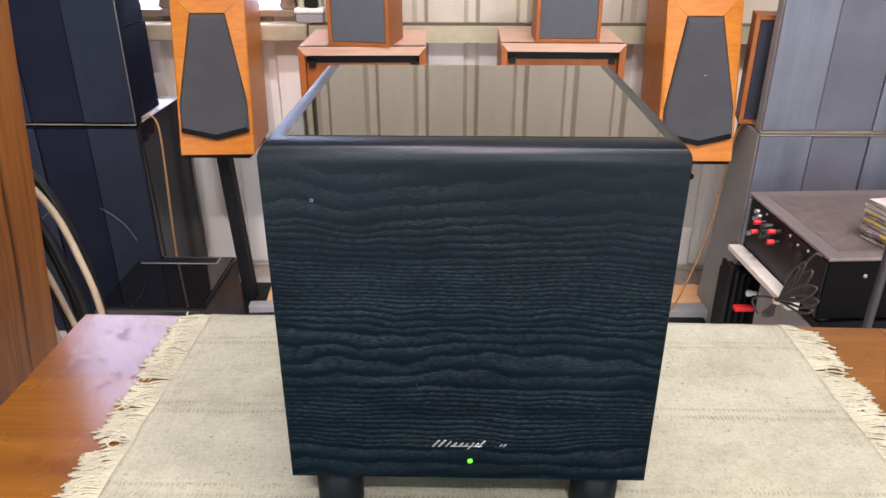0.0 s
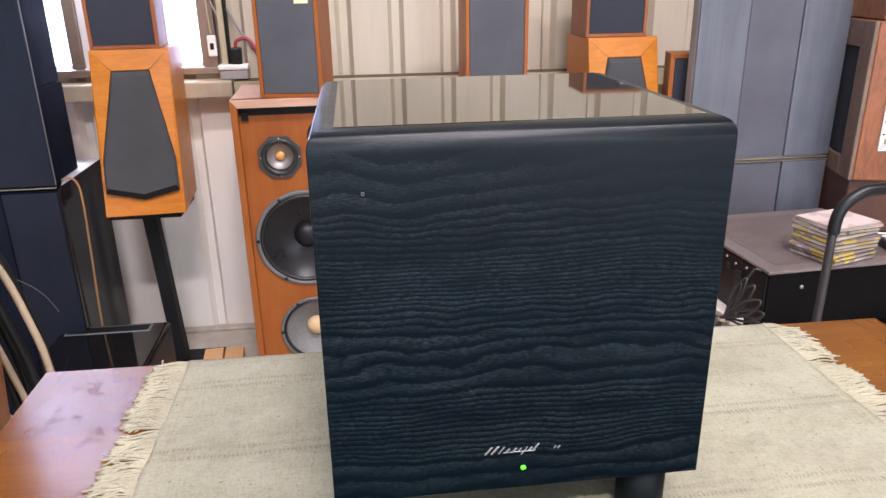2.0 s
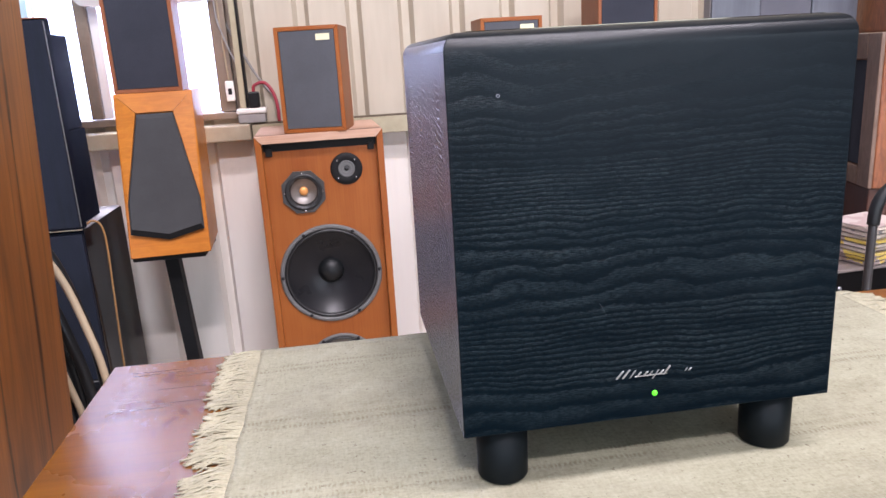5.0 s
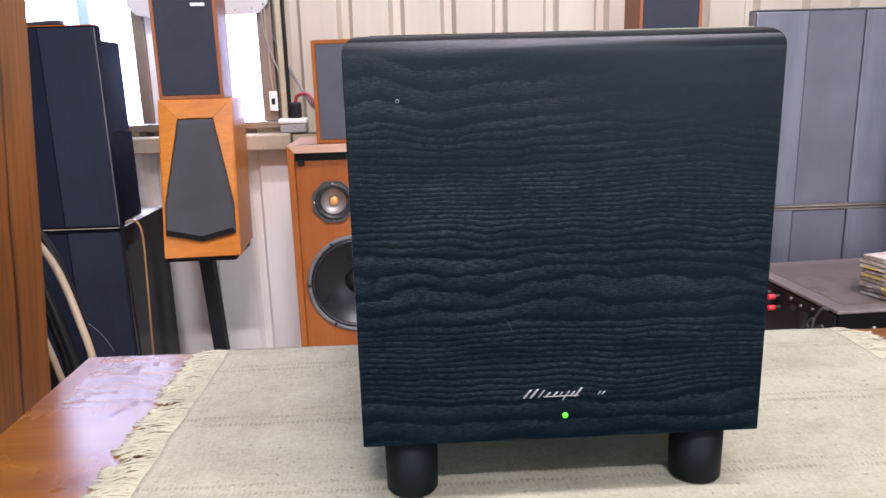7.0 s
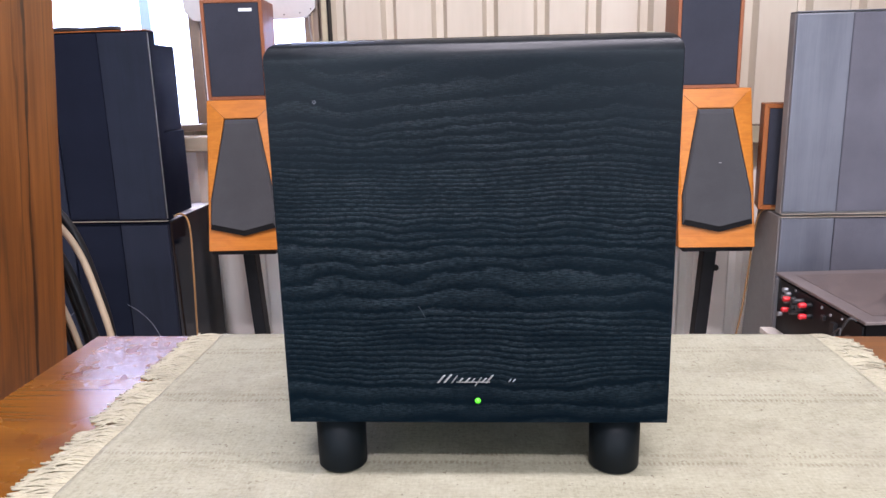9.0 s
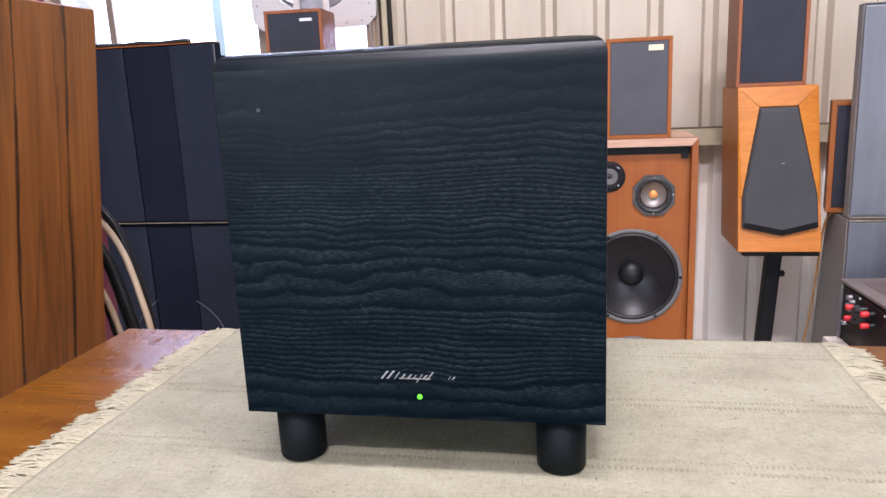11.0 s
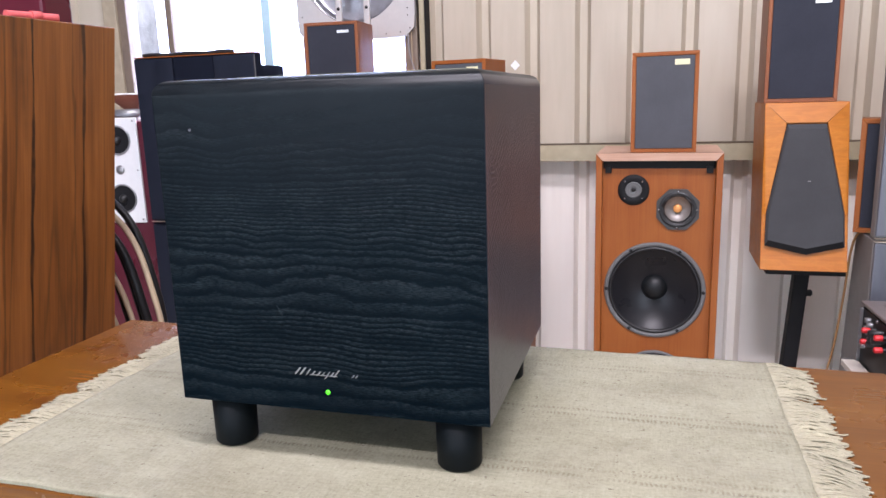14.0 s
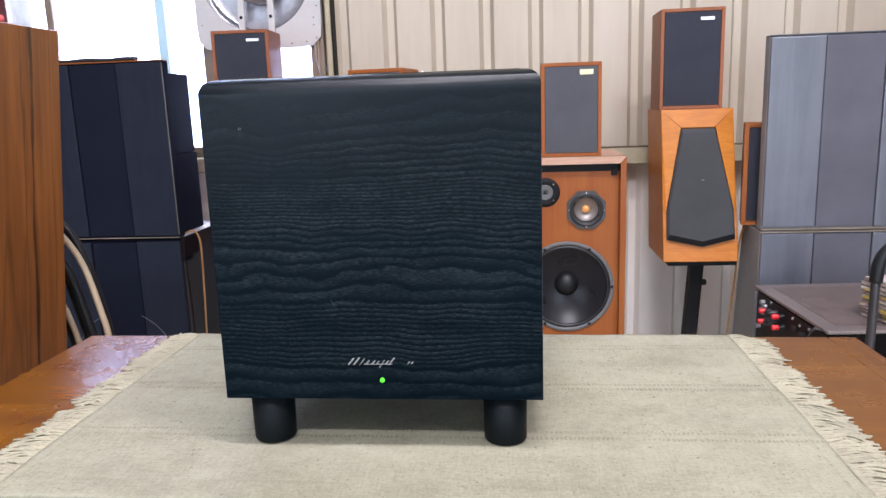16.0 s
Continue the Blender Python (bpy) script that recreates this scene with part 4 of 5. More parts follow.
shelf_speaker("bookshelf_speaker", "small teak bookshelf speaker with charcoal cloth and a beige plate", 0.0925, 0.288, 0.17, 0.011, pose(0.3715, 2.200, 0.8575, 0, 0, -1), TEAK, GRILLE_GREY,
              (0.026, 0.067, 0.250, 0.266), BEIGE_LABEL, "bookshelf speakers", "beige maker's plate")


def stand_speaker(x, y, turn, label):
    """Cherry monitor: baffle leaning back, bevelled cheeks round a tapering charcoal grille."""
    s = thing("stand_speaker", label, "loudspeaker", pose(x, y, 0.5415, 0, 0, turn), "stand speakers")
    w, h, lean, d = 0.1090, 0.451, 0.108, 0.250

    def front(u, v, out=0.0):
        return (u, lean * v / h - out, v)

    bm = bmesh.new()
    lo = [bm.verts.new(front(-w, 0)), bm.verts.new(front(w, 0)), bm.verts.new(front(w * 0.97, h)), bm.verts.new(front(-w * 0.97, h))]
    hi = [bm.verts.new((-w, d, 0)), bm.verts.new((w, d, 0)), bm.verts.new((w * 0.97, lean + d * 0.9, h)), bm.verts.new((-w * 0.97, lean + d * 0.9, h))]
    bm.faces.new(hi)
    for i in range(4):
        j = (i + 1) % 4
        bm.faces.new((lo[i], lo[j], hi[j], hi[i]))
    bm.faces.new(list(reversed(lo)))
    bmesh.ops.recalc_face_normals(bm, faces=bm.faces)
    bmesh.ops.bevel(bm, geom=list(bm.edges), offset=0.0015, segments=1, affect="EDGES")
    part("cabinet", bm, CHERRY, s, "cherry veneered cabinet")
    # the grille: narrow at the top, wide below, a shallow point at the foot
    outline = [(-0.049, 0.393), (0.049, 0.393), (0.097, 0.152), (0.099, 0.068), (0.004, 0.046), (-0.099, 0.068), (-0.097, 0.152)]
    inner = [(-0.046, 0.381), (0.046, 0.381), (0.091, 0.152), (0.093, 0.084), (0.004, 0.063), (-0.093, 0.084), (-0.091, 0.152)]
    gb = bmesh.new()
    back = [gb.verts.new(front(u, v, 0.001)) for u, v in outline]
    mid = [gb.verts.new(front(u, v, 0.011)) for u, v in outline]
    face = [gb.verts.new(front(u, v, 0.018)) for u, v in inner]
    # material slot 1 blackens the two lower bevels to paint their shade
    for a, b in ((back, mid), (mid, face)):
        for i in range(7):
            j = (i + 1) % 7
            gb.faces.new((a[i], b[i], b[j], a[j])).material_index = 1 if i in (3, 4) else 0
    gb.faces.new(face)
    gb.faces.new(list(reversed(back)))
    bmesh.ops.recalc_face_normals(gb, faces=gb.faces)
    grille = part("grille", gb, GRILLE_COAL, s, "tapering charcoal cloth grille, shade painted black on its lower edges")
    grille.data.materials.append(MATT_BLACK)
    # bevelled cheeks beside the grille
    for sg in (-1, 1):
        cb = bmesh.new()
        quad = [(sg * w * 0.968, h - 0.001), (sg * 0.051, 0.397), (sg * 0.099, 0.152), (sg * w * 0.985, 0.150)]
        deep = [cb.verts.new(front(u, v, 0.0006)) for u, v in quad]
        lift = [0.0008, 0.009, 0.006, 0.0008]
        high = [cb.verts.new(front(u, v, 0.0006 + q)) for (u, v), q in zip(quad, lift)]
        cb.faces.new(high)
        cb.faces.new(list(reversed(deep)))
        for i in range(4):
            j = (i + 1) % 4
            cb.faces.new((deep[i], deep[j], high[j], high[i]))
        bmesh.ops.recalc_face_normals(cb, faces=cb.faces)
        part("cheek", cb, CHERRY, s, "bevelled cherry cheek")
    cb = bmesh.new()
    quad = [(-w * 0.966, h - 0.0005), (w * 0.966, h - 0.0005), (0.050, 0.3975), (-0.050, 0.3975)]
    deep = [cb.verts.new(front(u, v, 0.0006)) for u, v in quad]
    high = [cb.verts.new(front(u, v, 0.0006 + q)) for (u, v), q in zip(quad, (0.0008, 0.0008, 0.009, 0.009))]
    cb.faces.new(high)
    cb.faces.new(list(reversed(deep)))
    for i in range(4):
        j = (i + 1) % 4
        cb.faces.new((deep[i], deep[j], high[j], high[i]))
    bmesh.ops.recalc_face_normals(cb, faces=cb.faces)
    part("brow", cb, CHERRY, s, "bevelled cherry brow")
    return s


def speaker_stand(x, y, lean, off, knob, label):
    s = thing("speaker_stand", label, "speaker stand", pose(x, y, 0), "speaker stands")
    part("top_plate", box(-0.103, 0.099, 0.004, 0.20, 0.5235, 0.541, 0.002), MATT_BLACK, s, "black steel top plate")
    pole = prism([(-0.012, 0.11), (0.028, 0.11), (0.028, 0.16), (-0.012, 0.16)], G + 0.02, 0.5230, "z", 0.004)
    for v in pole.verts:
        v.co.x += lean * (v.co.z - 0.523) + off
    part("pole", pole, MATT_BLACK, s, "square black steel pole")
    part("base_plate", box(-0.115, 0.125, -0.02, 0.25, G + 0.004, G + 0.02, 0.003), MATT_BLACK, s)
    if knob:
        part("clamp_knob", lathe([(0.010, 0.0), (0.010, 0.014), (0.006, 0.018), (0, 0.018)], (0.028 + lean * (0.44 - 0.523) + off, 0.135, 0.44), "x", 14), RUBBER, s, "black clamp knob")
    return s


speaker_stand(-0.672, 2.128, -0.058, -0.033, False, "black steel speaker stand with a square pole")
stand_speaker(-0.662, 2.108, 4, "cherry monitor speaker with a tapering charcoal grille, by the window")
speaker_stand(0.760, 2.098, 0.062, 0.004, True, "black steel speaker stand with a square pole")
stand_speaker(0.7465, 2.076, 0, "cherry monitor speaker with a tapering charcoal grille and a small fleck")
shelf_speaker("mini_monitor", "walnut mini monitor with black cloth, stacked on the cherry speaker", 0.0925, 0.296, 0.165, 0.010, pose(-0.681, 2.225, 0.9930, 0, 0, 4), WALNUT, GRILLE_DARK,
                    (0.022, 0.062, 0.260, 0.269), SILVER_BADGE, "mini monitors", "small silver name bar")
shelf_speaker("mini_monitor", "walnut mini monitor with black cloth, stacked on the cherry speaker", 0.0925, 0.296, 0.165, 0.010, pose(0.731, 2.200, 0.9930, 0, 0, -1), WALNUT, GRILLE_DARK,
              (0.022, 0.062, 0.260, 0.269), SILVER_BADGE, "mini monitors", "small silver name bar")


def tower(x0, y0, splits, body_m, panel_m, face_m, depth_top, depth_low, where, top=0.546):
    """A wide bass cabinet with a thin panel speaker standing on its front edge; splits are the panel joints."""
    w = splits[-1]
    low_top = 0.646
    strip_m = NAVY_MATT if body_m is NAVY_SIDE else BRASS
    b = thing("bass_cabinet", "wide three-panel bass cabinet, " + where, "loudspeaker", pose(x0, y0, 0), "bass cabinets")
    part("cabinet", prism([(0.012, G), (depth_low, G), (depth_top, low_top - 0.004), (0.012, low_top - 0.004)], 0.0, w, "x", 0.002, 1), body_m, b)
    for i, (a, c) in enumerate(zip(splits, splits[1:])):
        part("front_board", box(a + 0.0015, c - 0.0015, 0.0 if i != 1 else 0.003, 0.0125, G + 0.01, low_top - 0.010, 0.003), face_m if i == 1 else panel_m, b)
    part("edge_strip", box(0.0, w, -0.001, 0.012, low_top - 0.0072, low_top - 0.0052, 0.0005, 1), strip_m, b, "thin edge strip")
    p = thing("panel_speaker", "tall flat three-board panel speaker, " + where, "loudspeaker", pose(x0, y0, low_top), "panel speakers")
    part("frame", box(0.0, w, 0.009, 0.046, 0.001, top, 0.002, 1), NAVY_MATT if body_m is NAVY_SIDE else body_m, p)
    for i, (a, c) in enumerate(zip(splits, splits[1:])):
        part("front_board", box(a + 0.001, c - 0.001, -0.002 if i != 1 else 0.001, 0.0095, 0.008, top - 0.003, 0.003), face_m if i == 1 else panel_m, p)
    part("edge_strip", box(0.0, w, -0.003, 0.009, 0.0015, 0.0030, 0.0005, 1), BRASS, p, "thin brass edge strip")
    part("top_strip", box(0.0, w, -0.001, 0.046, top + 0.0002, top + 0.003, 0.0008, 1), TEAK if body_m is NAVY_SIDE else GREY_ASH, p)
    return b, p


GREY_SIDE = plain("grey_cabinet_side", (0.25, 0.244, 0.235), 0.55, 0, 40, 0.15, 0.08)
tower(0.896, 2.010, (0.0, 0.146, 0.303, 0.446), GREY_SIDE, GREY_ASH, GRILLE_SLATE, 0.175, 0.275, "grey with a brass strip", 0.538)
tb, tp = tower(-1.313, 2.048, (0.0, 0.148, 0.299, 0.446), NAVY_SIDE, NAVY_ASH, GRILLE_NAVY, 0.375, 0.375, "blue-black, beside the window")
part("port_arc", tube([(0.292, -0.001, 0.391), (0.330, -0.001, 0.365), (0.362, -0.001, 0.330), (0.385, -0.001, 0.285)], 0.0010, 6, 5), GREY_ASH, tb, "raised curved lip of a port")
part("port_arc", tube([(0.155, -0.001, 0.391), (0.118, -0.001, 0.365), (0.086, -0.001, 0.330), (0.062, -0.001, 0.285)], 0.0010, 6, 5), GREY_ASH, tb, "raised curved lip of a port")

part("edge_trim", box(0.4462, 0.4482, -0.001, 0.003, 0.010, 0.540, 0.0005, 1), CAST, tp, "thin pale edge")
# added pale board paints the window light lying on the cabinet top
part("top_board", box(0.002, 0.444, 0.052, 0.373, 0.6425, 0.6455, 0.0006, 1), plain("window_lit_pale_top", (0.42, 0.42, 0.46), 0.35, 0, 30, 0.2, 0.05), tb, "pale board added to paint window light on the top")
cover = thing("dust_cover", "crumpled black cloth lying along the panel speaker's top", "cloth", pose(-1.313, 2.048, 1.1955))
cover_bm = bmesh.new()
tube([(0.02 + 0.34 * i / 12, 0.026, 0.0062 + 0.0016 * math.sin(i * 1.3)) for i in range(13)], 0.0065, 8, 3, cover_bm)
part("fold", cover_bm, RUBBER, cover)

for z0, z1, dx in ((0.6475, 0.903, 0.0), (0.9045, 1.160, -0.006)):
    s = thing("small_black_speaker", "small black speaker box, one of a stacked pair behind the panel", "loudspeaker", pose(-1.090 + dx, 2.125, z0), "stacked black speakers")
    part("cabinet", box(0.0, 0.200, 0.008, 0.165, 0.0, z1 - z0, 0.003), NAVY_MATT, s)
    part("grille", box(0.006, 0.194, -0.004, 0.009, 0.006, z1 - z0 - 0.006, 0.004), GRILLE_NAVY, s, "black cloth grille")
shelf_speaker("small_teak_speaker", "small teak-edged speaker with black cloth tucked behind the grey panel", 0.090, 0.302, 0.10, 0.013, pose(0.9545, 2.087, 0.6465, 0, 0, -14), TEAK, GRILLE_DARK,
              (0.040, 0.060, 0.020, 0.026), SILVER_BADGE, "", "small plate")
part("fleck", box(0.018, 0.026, -0.0005, 0.0006, 0.0, 0.002, 0.0002, 1), CHALK, thing("chip", "tiny pale chip on the grille", "mark", pose(0.731, 2.110, 0.783)))

# ---- amplifiers and clutter on the far side of the table ----
AX = 0.881
lower = thing("power_amplifier", "black power amplifier with side heat sinks, under a white board", "amplifier", pose(AX, 1.445, 0, 0, 0, 2))
part("chassis", box(0.010, 0.44, 0.0, 0.44, 0.10, 0.3425, 0.003), MATT_BLACK, lower)
part("rear_panel", box(0.004, 0.0105, 0.015, 0.335, 0.115, 0.322, 0.001, 1), CHALK, lower, "grey rear panel")
for i in range(4):
    part("heat_sink_fin", box(-0.066 + i * 0.018, -0.056 + i * 0.018, 0.375, 0.435, 0.10, 0.325 - 0.010 * i, 0.001, 1), MATT_BLACK, lower, "black heat sink fin")
part("heat_sink_base", box(-0.068, 0.009, 0.428, 0.4395, 0.098, 0.30, 0.001, 1), MATT_BLACK, lower)
for y, z, m in ((0.345, 0.261, WHITE_PLASTIC),):
    part("terminal", lathe([(0.009, 0.0), (0.009, 0.012), (0.006, 0.014), (0.006, 0.026), (0.0, 0.026)], (-0.022, y, z), "x", 14), m, lower)
part("terminal_clip", box(-0.050, 0.003, 0.335, 0.356, 0.208, 0.222, 0.003), RED_PLASTIC, lower, "red spring terminal clip")
bench = thing("amplifier_rack", "low dark rack that carries the amplifiers", "rack", pose(AX, 1.425, 0))
part("shelf", box(-0.02, 0.46, 0.0, 0.48, 0.075, 0.0985, 0.003), WALNUT, bench)
for x in (0.0, 0.40):
    for y in (0.01, 0.43):
        part("leg", box(x, x + 0.035, y, y + 0.035, G, 0.075, 0.002), WALNUT, bench)
LAMINATE = plain("yellowed_laminate", (0.66, 0.61, 0.54), 0.5, 0, 40, 0.15, 0.05)
for x0, y1, z, high in ((-0.034, 0.385, 0.3430, 0.0052), (-0.042, 0.400, 0.3484, 0.0150)):
    board = thing("white_board", "yellowed white laminated board laid beside the amplifier", "board", pose(0.879, 1.490, z, 0, 0, 3.5), "laid boards")
    part("panel", box(x0, -0.0045, 0.065, y1, 0.0, high, 0.0015), LAMINATE, board)

amp = thing("stereo_amplifier", "black stereo amplifier seen from its rear terminals, cable tied on", "amplifier", pose(0.879, 1.490, 0.3650, 0, 0, 3.5))
for x in (0.03, 0.39):
    for y in (0.03, 0.375):
        part("foot", lathe([(0.016, 0.0), (0.018, 0.012), (0.0, 0.012)], (x, y, -0.0220), "z", 16), RUBBER, amp)
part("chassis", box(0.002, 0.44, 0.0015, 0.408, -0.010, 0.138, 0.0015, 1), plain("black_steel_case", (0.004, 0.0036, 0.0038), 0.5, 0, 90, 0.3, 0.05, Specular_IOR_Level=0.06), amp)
# lid and vent colours raised beyond the dust to paint the wall's reflection
part("lid", box(-0.003, 0.443, -0.002, 0.418, 0.1385, 0.1465, 0.0015, 1), plain("dusty_lid_with_reflection", (0.145, 0.120, 0.112), 0.30, 0.0, 60, 0.30, 0.1, Specular_IOR_Level=0.7), amp, "dusty black lid, wall reflection painted into its colour")
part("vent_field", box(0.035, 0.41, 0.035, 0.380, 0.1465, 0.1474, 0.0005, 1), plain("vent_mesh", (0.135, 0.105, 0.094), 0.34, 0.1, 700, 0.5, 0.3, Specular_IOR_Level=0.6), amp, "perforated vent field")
part("rear_panel", box(-0.002, 0.0022, 0.006, 0.405, -0.006, 0.134, 0.0008, 1), SATIN_BLACK, amp)
part("edge_bracket", box(-0.010, -0.0022, 0.392, 0.398, -0.004, 0.135, 0.001, 1), GREY_METAL, amp)
for y, z in ((0.302, 0.106), (0.222, 0.114), (0.306, 0.077), (0.218, 0.087)):
    t = part("terminal", lathe([(0.0066, 0.0), (0.0066, -0.008), (0.005, -0.010), (0.005, -0.014)], (-0.002, y, z), "x", 14), SATIN_BLACK, amp)
    part("terminal_cap", lathe([(0.0062, -0.014), (0.0068, -0.016), (0.0068, -0.029), (0.005, -0.031), (0.0, -0.031)], (-0.002, y, z), "x", 14), RED_PLASTIC, t, "red terminal cap")
for y, z in ((0.262, 0.112), (0.262, 0.098), (0.266, 0.084), (0.240, 0.101)):
    t = part("terminal", lathe([(0.0075, 0.0), (0.0075, -0.030), (0.0, -0.031)], (-0.002, y, z), "x", 12), RUBBER, amp)
for y, z in ((0.345, 0.118), (0.330, 0.110), (0.346, 0.098), (0.332, 0.092), (0.366, 0.046)):
    part("socket", lathe([(0.0065, 0.0), (0.0065, -0.012), (0.0040, -0.012), (0.0040, -0.004), (0.0, -0.004)], (-0.002, y, z), "x", 12), GREY_METAL, amp, "nickel phono socket")
part("switch_block", box(-0.012, -0.001, 0.100, 0.118, 0.070, 0.108, 0.002), RUBBER, amp)
part("switch_block", box(-0.010, -0.001, 0.150, 0.163, 0.098, 0.110, 0.002), RUBBER, amp)
for y, z in ((0.30, 0.128), (0.172, 0.124), (0.132, 0.118), (0.085, 0.124)):
    part("screw", lathe([(0.0038, 0.0), (0.0034, -0.003), (0.0, -0.0035)], (-0.002, y, z), "x", 10), GREY_METAL, amp)
for x, z in ((0.090, 0.100),):
    part("screw", lathe([(0.0052, 0.0), (0.0046, 0.003), (0.0, 0.004)], (x, 0.0016, z), "y", 12), GREY_METAL, amp, "steel screw")
# loops of cord fan out of one tie and lean against the rear panel
cord_path = [(-0.006, 0.022, 0.142), (-0.022, 0.030, 0.140), (-0.034, 0.060, 0.070)]
tie = Vector((-0.048, 0.086, -0.008))
for k, (y, z, off) in enumerate(((0.036, 0.118, 0.004), (0.010, 0.110, -0.006), (-0.030, 0.088, 0.008), (-0.038, 0.060, -0.004), (0.050, 0.100, 0.010), (-0.030, 0.034, 0.002))):
    tip = Vector((-0.030 - 0.5 * off, y, z))
    side = Vector((0.0, 0.012, 0.010)) if k % 2 else Vector((0.0, 0.009, 0.014))
    low = tie + Vector((off * 0.5, 0.012 + 0.004 * k, -0.045 - 0.003 * k))
    cord_path += [tie + Vector((off * 0.4, 0.0, 0.0)), tie.lerp(tip, 0.6) + side, tip, tie.lerp(tip, 0.6) - side, tie - Vector((off * 0.4, 0.0, 0.0)), low, low + Vector((-0.006, 0.010, 0.004))]
cord_path += [tie, tie + Vector((-0.004, 0.060, -0.020)), tie + Vector((-0.006, 0.105, -0.055)), tie + Vector((-0.004, 0.070, -0.075))]
part("mains_cord", tube([tuple(p) for p in cord_path], 0.0029, 8, 6), plain("dusty_cord", (0.035, 0.033, 0.033), 0.40, 0, 90, 0.3, 0.05), amp, "coiled grey-black mains cord")
part("cord_tie", lathe([(0.012, -0.004), (0.0135, 0.0), (0.012, 0.004)], tuple(tie), "z", 16), CREAM_CABLE, amp, "cream rubber band")

# a stack of disc cases
rnd = random.Random(5)
z = 0.5128
for i in range(9):
    h = 0.0104 if i % 4 else 0.0102
    m = pose(1.082 + rnd.uniform(-0.004, 0.004), 1.568 + rnd.uniform(-0.004, 0.004), z, 0, 0, 14 + rnd.uniform(-5, 5))
    c = thing("disc_case", "clear plastic music disc case with a printed sleeve, in a stack", "disc case", m, "stacked disc cases")
    part("case", box(-0.071, 0.071, -0.0625, 0.0625, 0.0, h - 0.0003, 0.0008, 1), CLEAR, c, "scuffed clear plastic case")
    part("sleeve", box(-0.0704, 0.0704, -0.0619, 0.0619, 0.0016, h - 0.0018, 0.0002, 1), SLEEVE, c, "printed paper sleeve")
    z += h
z_top = z
cover_art = thing("disc_booklet", "pink and grey printed booklet on the disc stack", "booklet", pose(1.082, 1.566, z_top, 0, 0, 15))
part("page", box(-0.068, 0.069, -0.060, 0.060, 0.0, 0.0012), paper_print("booklet_print", [(0.42, 0.32, 0.30), (0.52, 0.45, 0.42), (0.24, 0.21, 0.25), (0.58, 0.54, 0.51)]), cover_art)
remote = thing("remote_control", "black remote control lying on the amplifier", "remote control", pose(1.262, 1.600, 0.5128, 0, 0, -12))
part("shell", box(-0.025, 0.025, -0.07, 0.07, 0.0, 0.020, 0.006, 3), SATIN_BLACK, remote)
for i in range(5):
    part("button", box(-0.016, 0.016, -0.055 + i * 0.022, -0.046 + i * 0.022, 0.0198, 0.0225, 0.001, 1), WHITE_PLASTIC, remote)

TUBE_DARK = plain("dark_steel_tube", (0.045, 0.042, 0.043), 0.4, 0.4, 80, 0.2, 0.05)
trolley = thing("hand_trolley", "hand trolley with a bent steel handle and black grip", "trolley", pose(0.072, 1.295, 0))
part("handle", tube([(0.800, 0.0, G + 0.05), (0.800, 0.0, 0.30), (0.802, 0.0, 0.55), (0.803, 0.0, 0.690)], 0.0085, 12, 4), TUBE_DARK, trolley, "scratched dark steel tube")
part("grip", tube([(0.803, 0.0, 0.672), (0.806, 0.0, 0.705), (0.817, 0.0, 0.729), (0.840, 0.0, 0.748), (0.875, 0.0, 0.758), (1.00, 0.0, 0.760), (1.165, 0.0, 0.760)], 0.0120, 14, 6), SATIN_BLACK, trolley, "black foam grip")
part("handle", tube([(1.190, 0.0, G + 0.05), (1.190, 0.0, 0.40), (1.190, 0.0, 0.62), (1.186, 0.0, 0.71), (1.165, 0.0, 0.760)], 0.0105, 12, 4), GREY_METAL, trolley)
part("platform", box(0.77, 1.22, -0.05, 0.115, G + 0.045, G + 0.058, 0.003), GREY_METAL, trolley)
for x in (0.80, 1.19):
    part("wheel", lathe([(0.0, -0.012), (0.034, -0.012), (0.038, 0.0), (0.034, 0.012), (0.0, 0.012)], (x, 0.06, G + 0.0385), "x", 24), RUBBER, trolley)


WORN_EDGE = wood("bleached_worn_edge", (0.10, 0.050, 0.032), (0.165, 0.098, 0.068), (0.235, 0.155, 0.115), "z", 12, 0.5, 0.4, flame=0.5)
ORANGE_CLIP = plain("amber_clip", (0.62, 0.34, 0.12), 0.4, 0, 80, 0.15, 0.05)
WALNUT_DARK = wood("dark_walnut", (0.030, 0.010, 0.006), (0.052, 0.017, 0.010), (0.080, 0.028, 0.016), "z", 14, 0.45)


def wooden_box_speaker(m, w, d, h, label, cloth_side, strip, veneer=MAHOGANY):
    s = thing("wooden_speaker", label, "loudspeaker", m, "wooden speakers")
    part("cabinet", box(0.0, w, 0.0, d, 0.0, h, 0.004), veneer, s, "worn wooden cabinet")
    if cloth_side:
        part("frame_edge", box(-0.012, 0.0, 0.0, 0.075, 0.0, h, 0.003), WORN_EDGE, s)
        part("frame_edge", box(-0.012, 0.0, 0.077, d, h - 0.07, h, 0.003), WORN_EDGE, s)
        part("frame_edge", box(-0.012, 0.0, 0.077, d, 0.0, 0.055, 0.003), WORN_EDGE, s)
        part("grille", box(-0.005, 0.001, 0.080, d - 0.006, 0.058, h - 0.073, 0.001, 1), GRILLE_DARK, s, "black cloth grille")
    if strip:
        t = part("terminal_strip", box(0.050, 0.100, -0.006, 0.001, 0.085, h - 0.080, 0.002), WHITE_PAINT, s, "white terminal strip")
        for i in range(7):
            zz = 0.106 + i * 0.034
            part("clip", box(0.061, 0.097, -0.020, -0.005, zz, zz + 0.016, 0.003), ORANGE_CLIP if i % 2 else BEIGE_LABEL, t)
            part("screw", lathe([(0.004, 0.0), (0.003, 0.003), (0.0, 0.003)], (0.057, -0.006, zz - 0.008), "y", 8), CHROME, t)
    return s


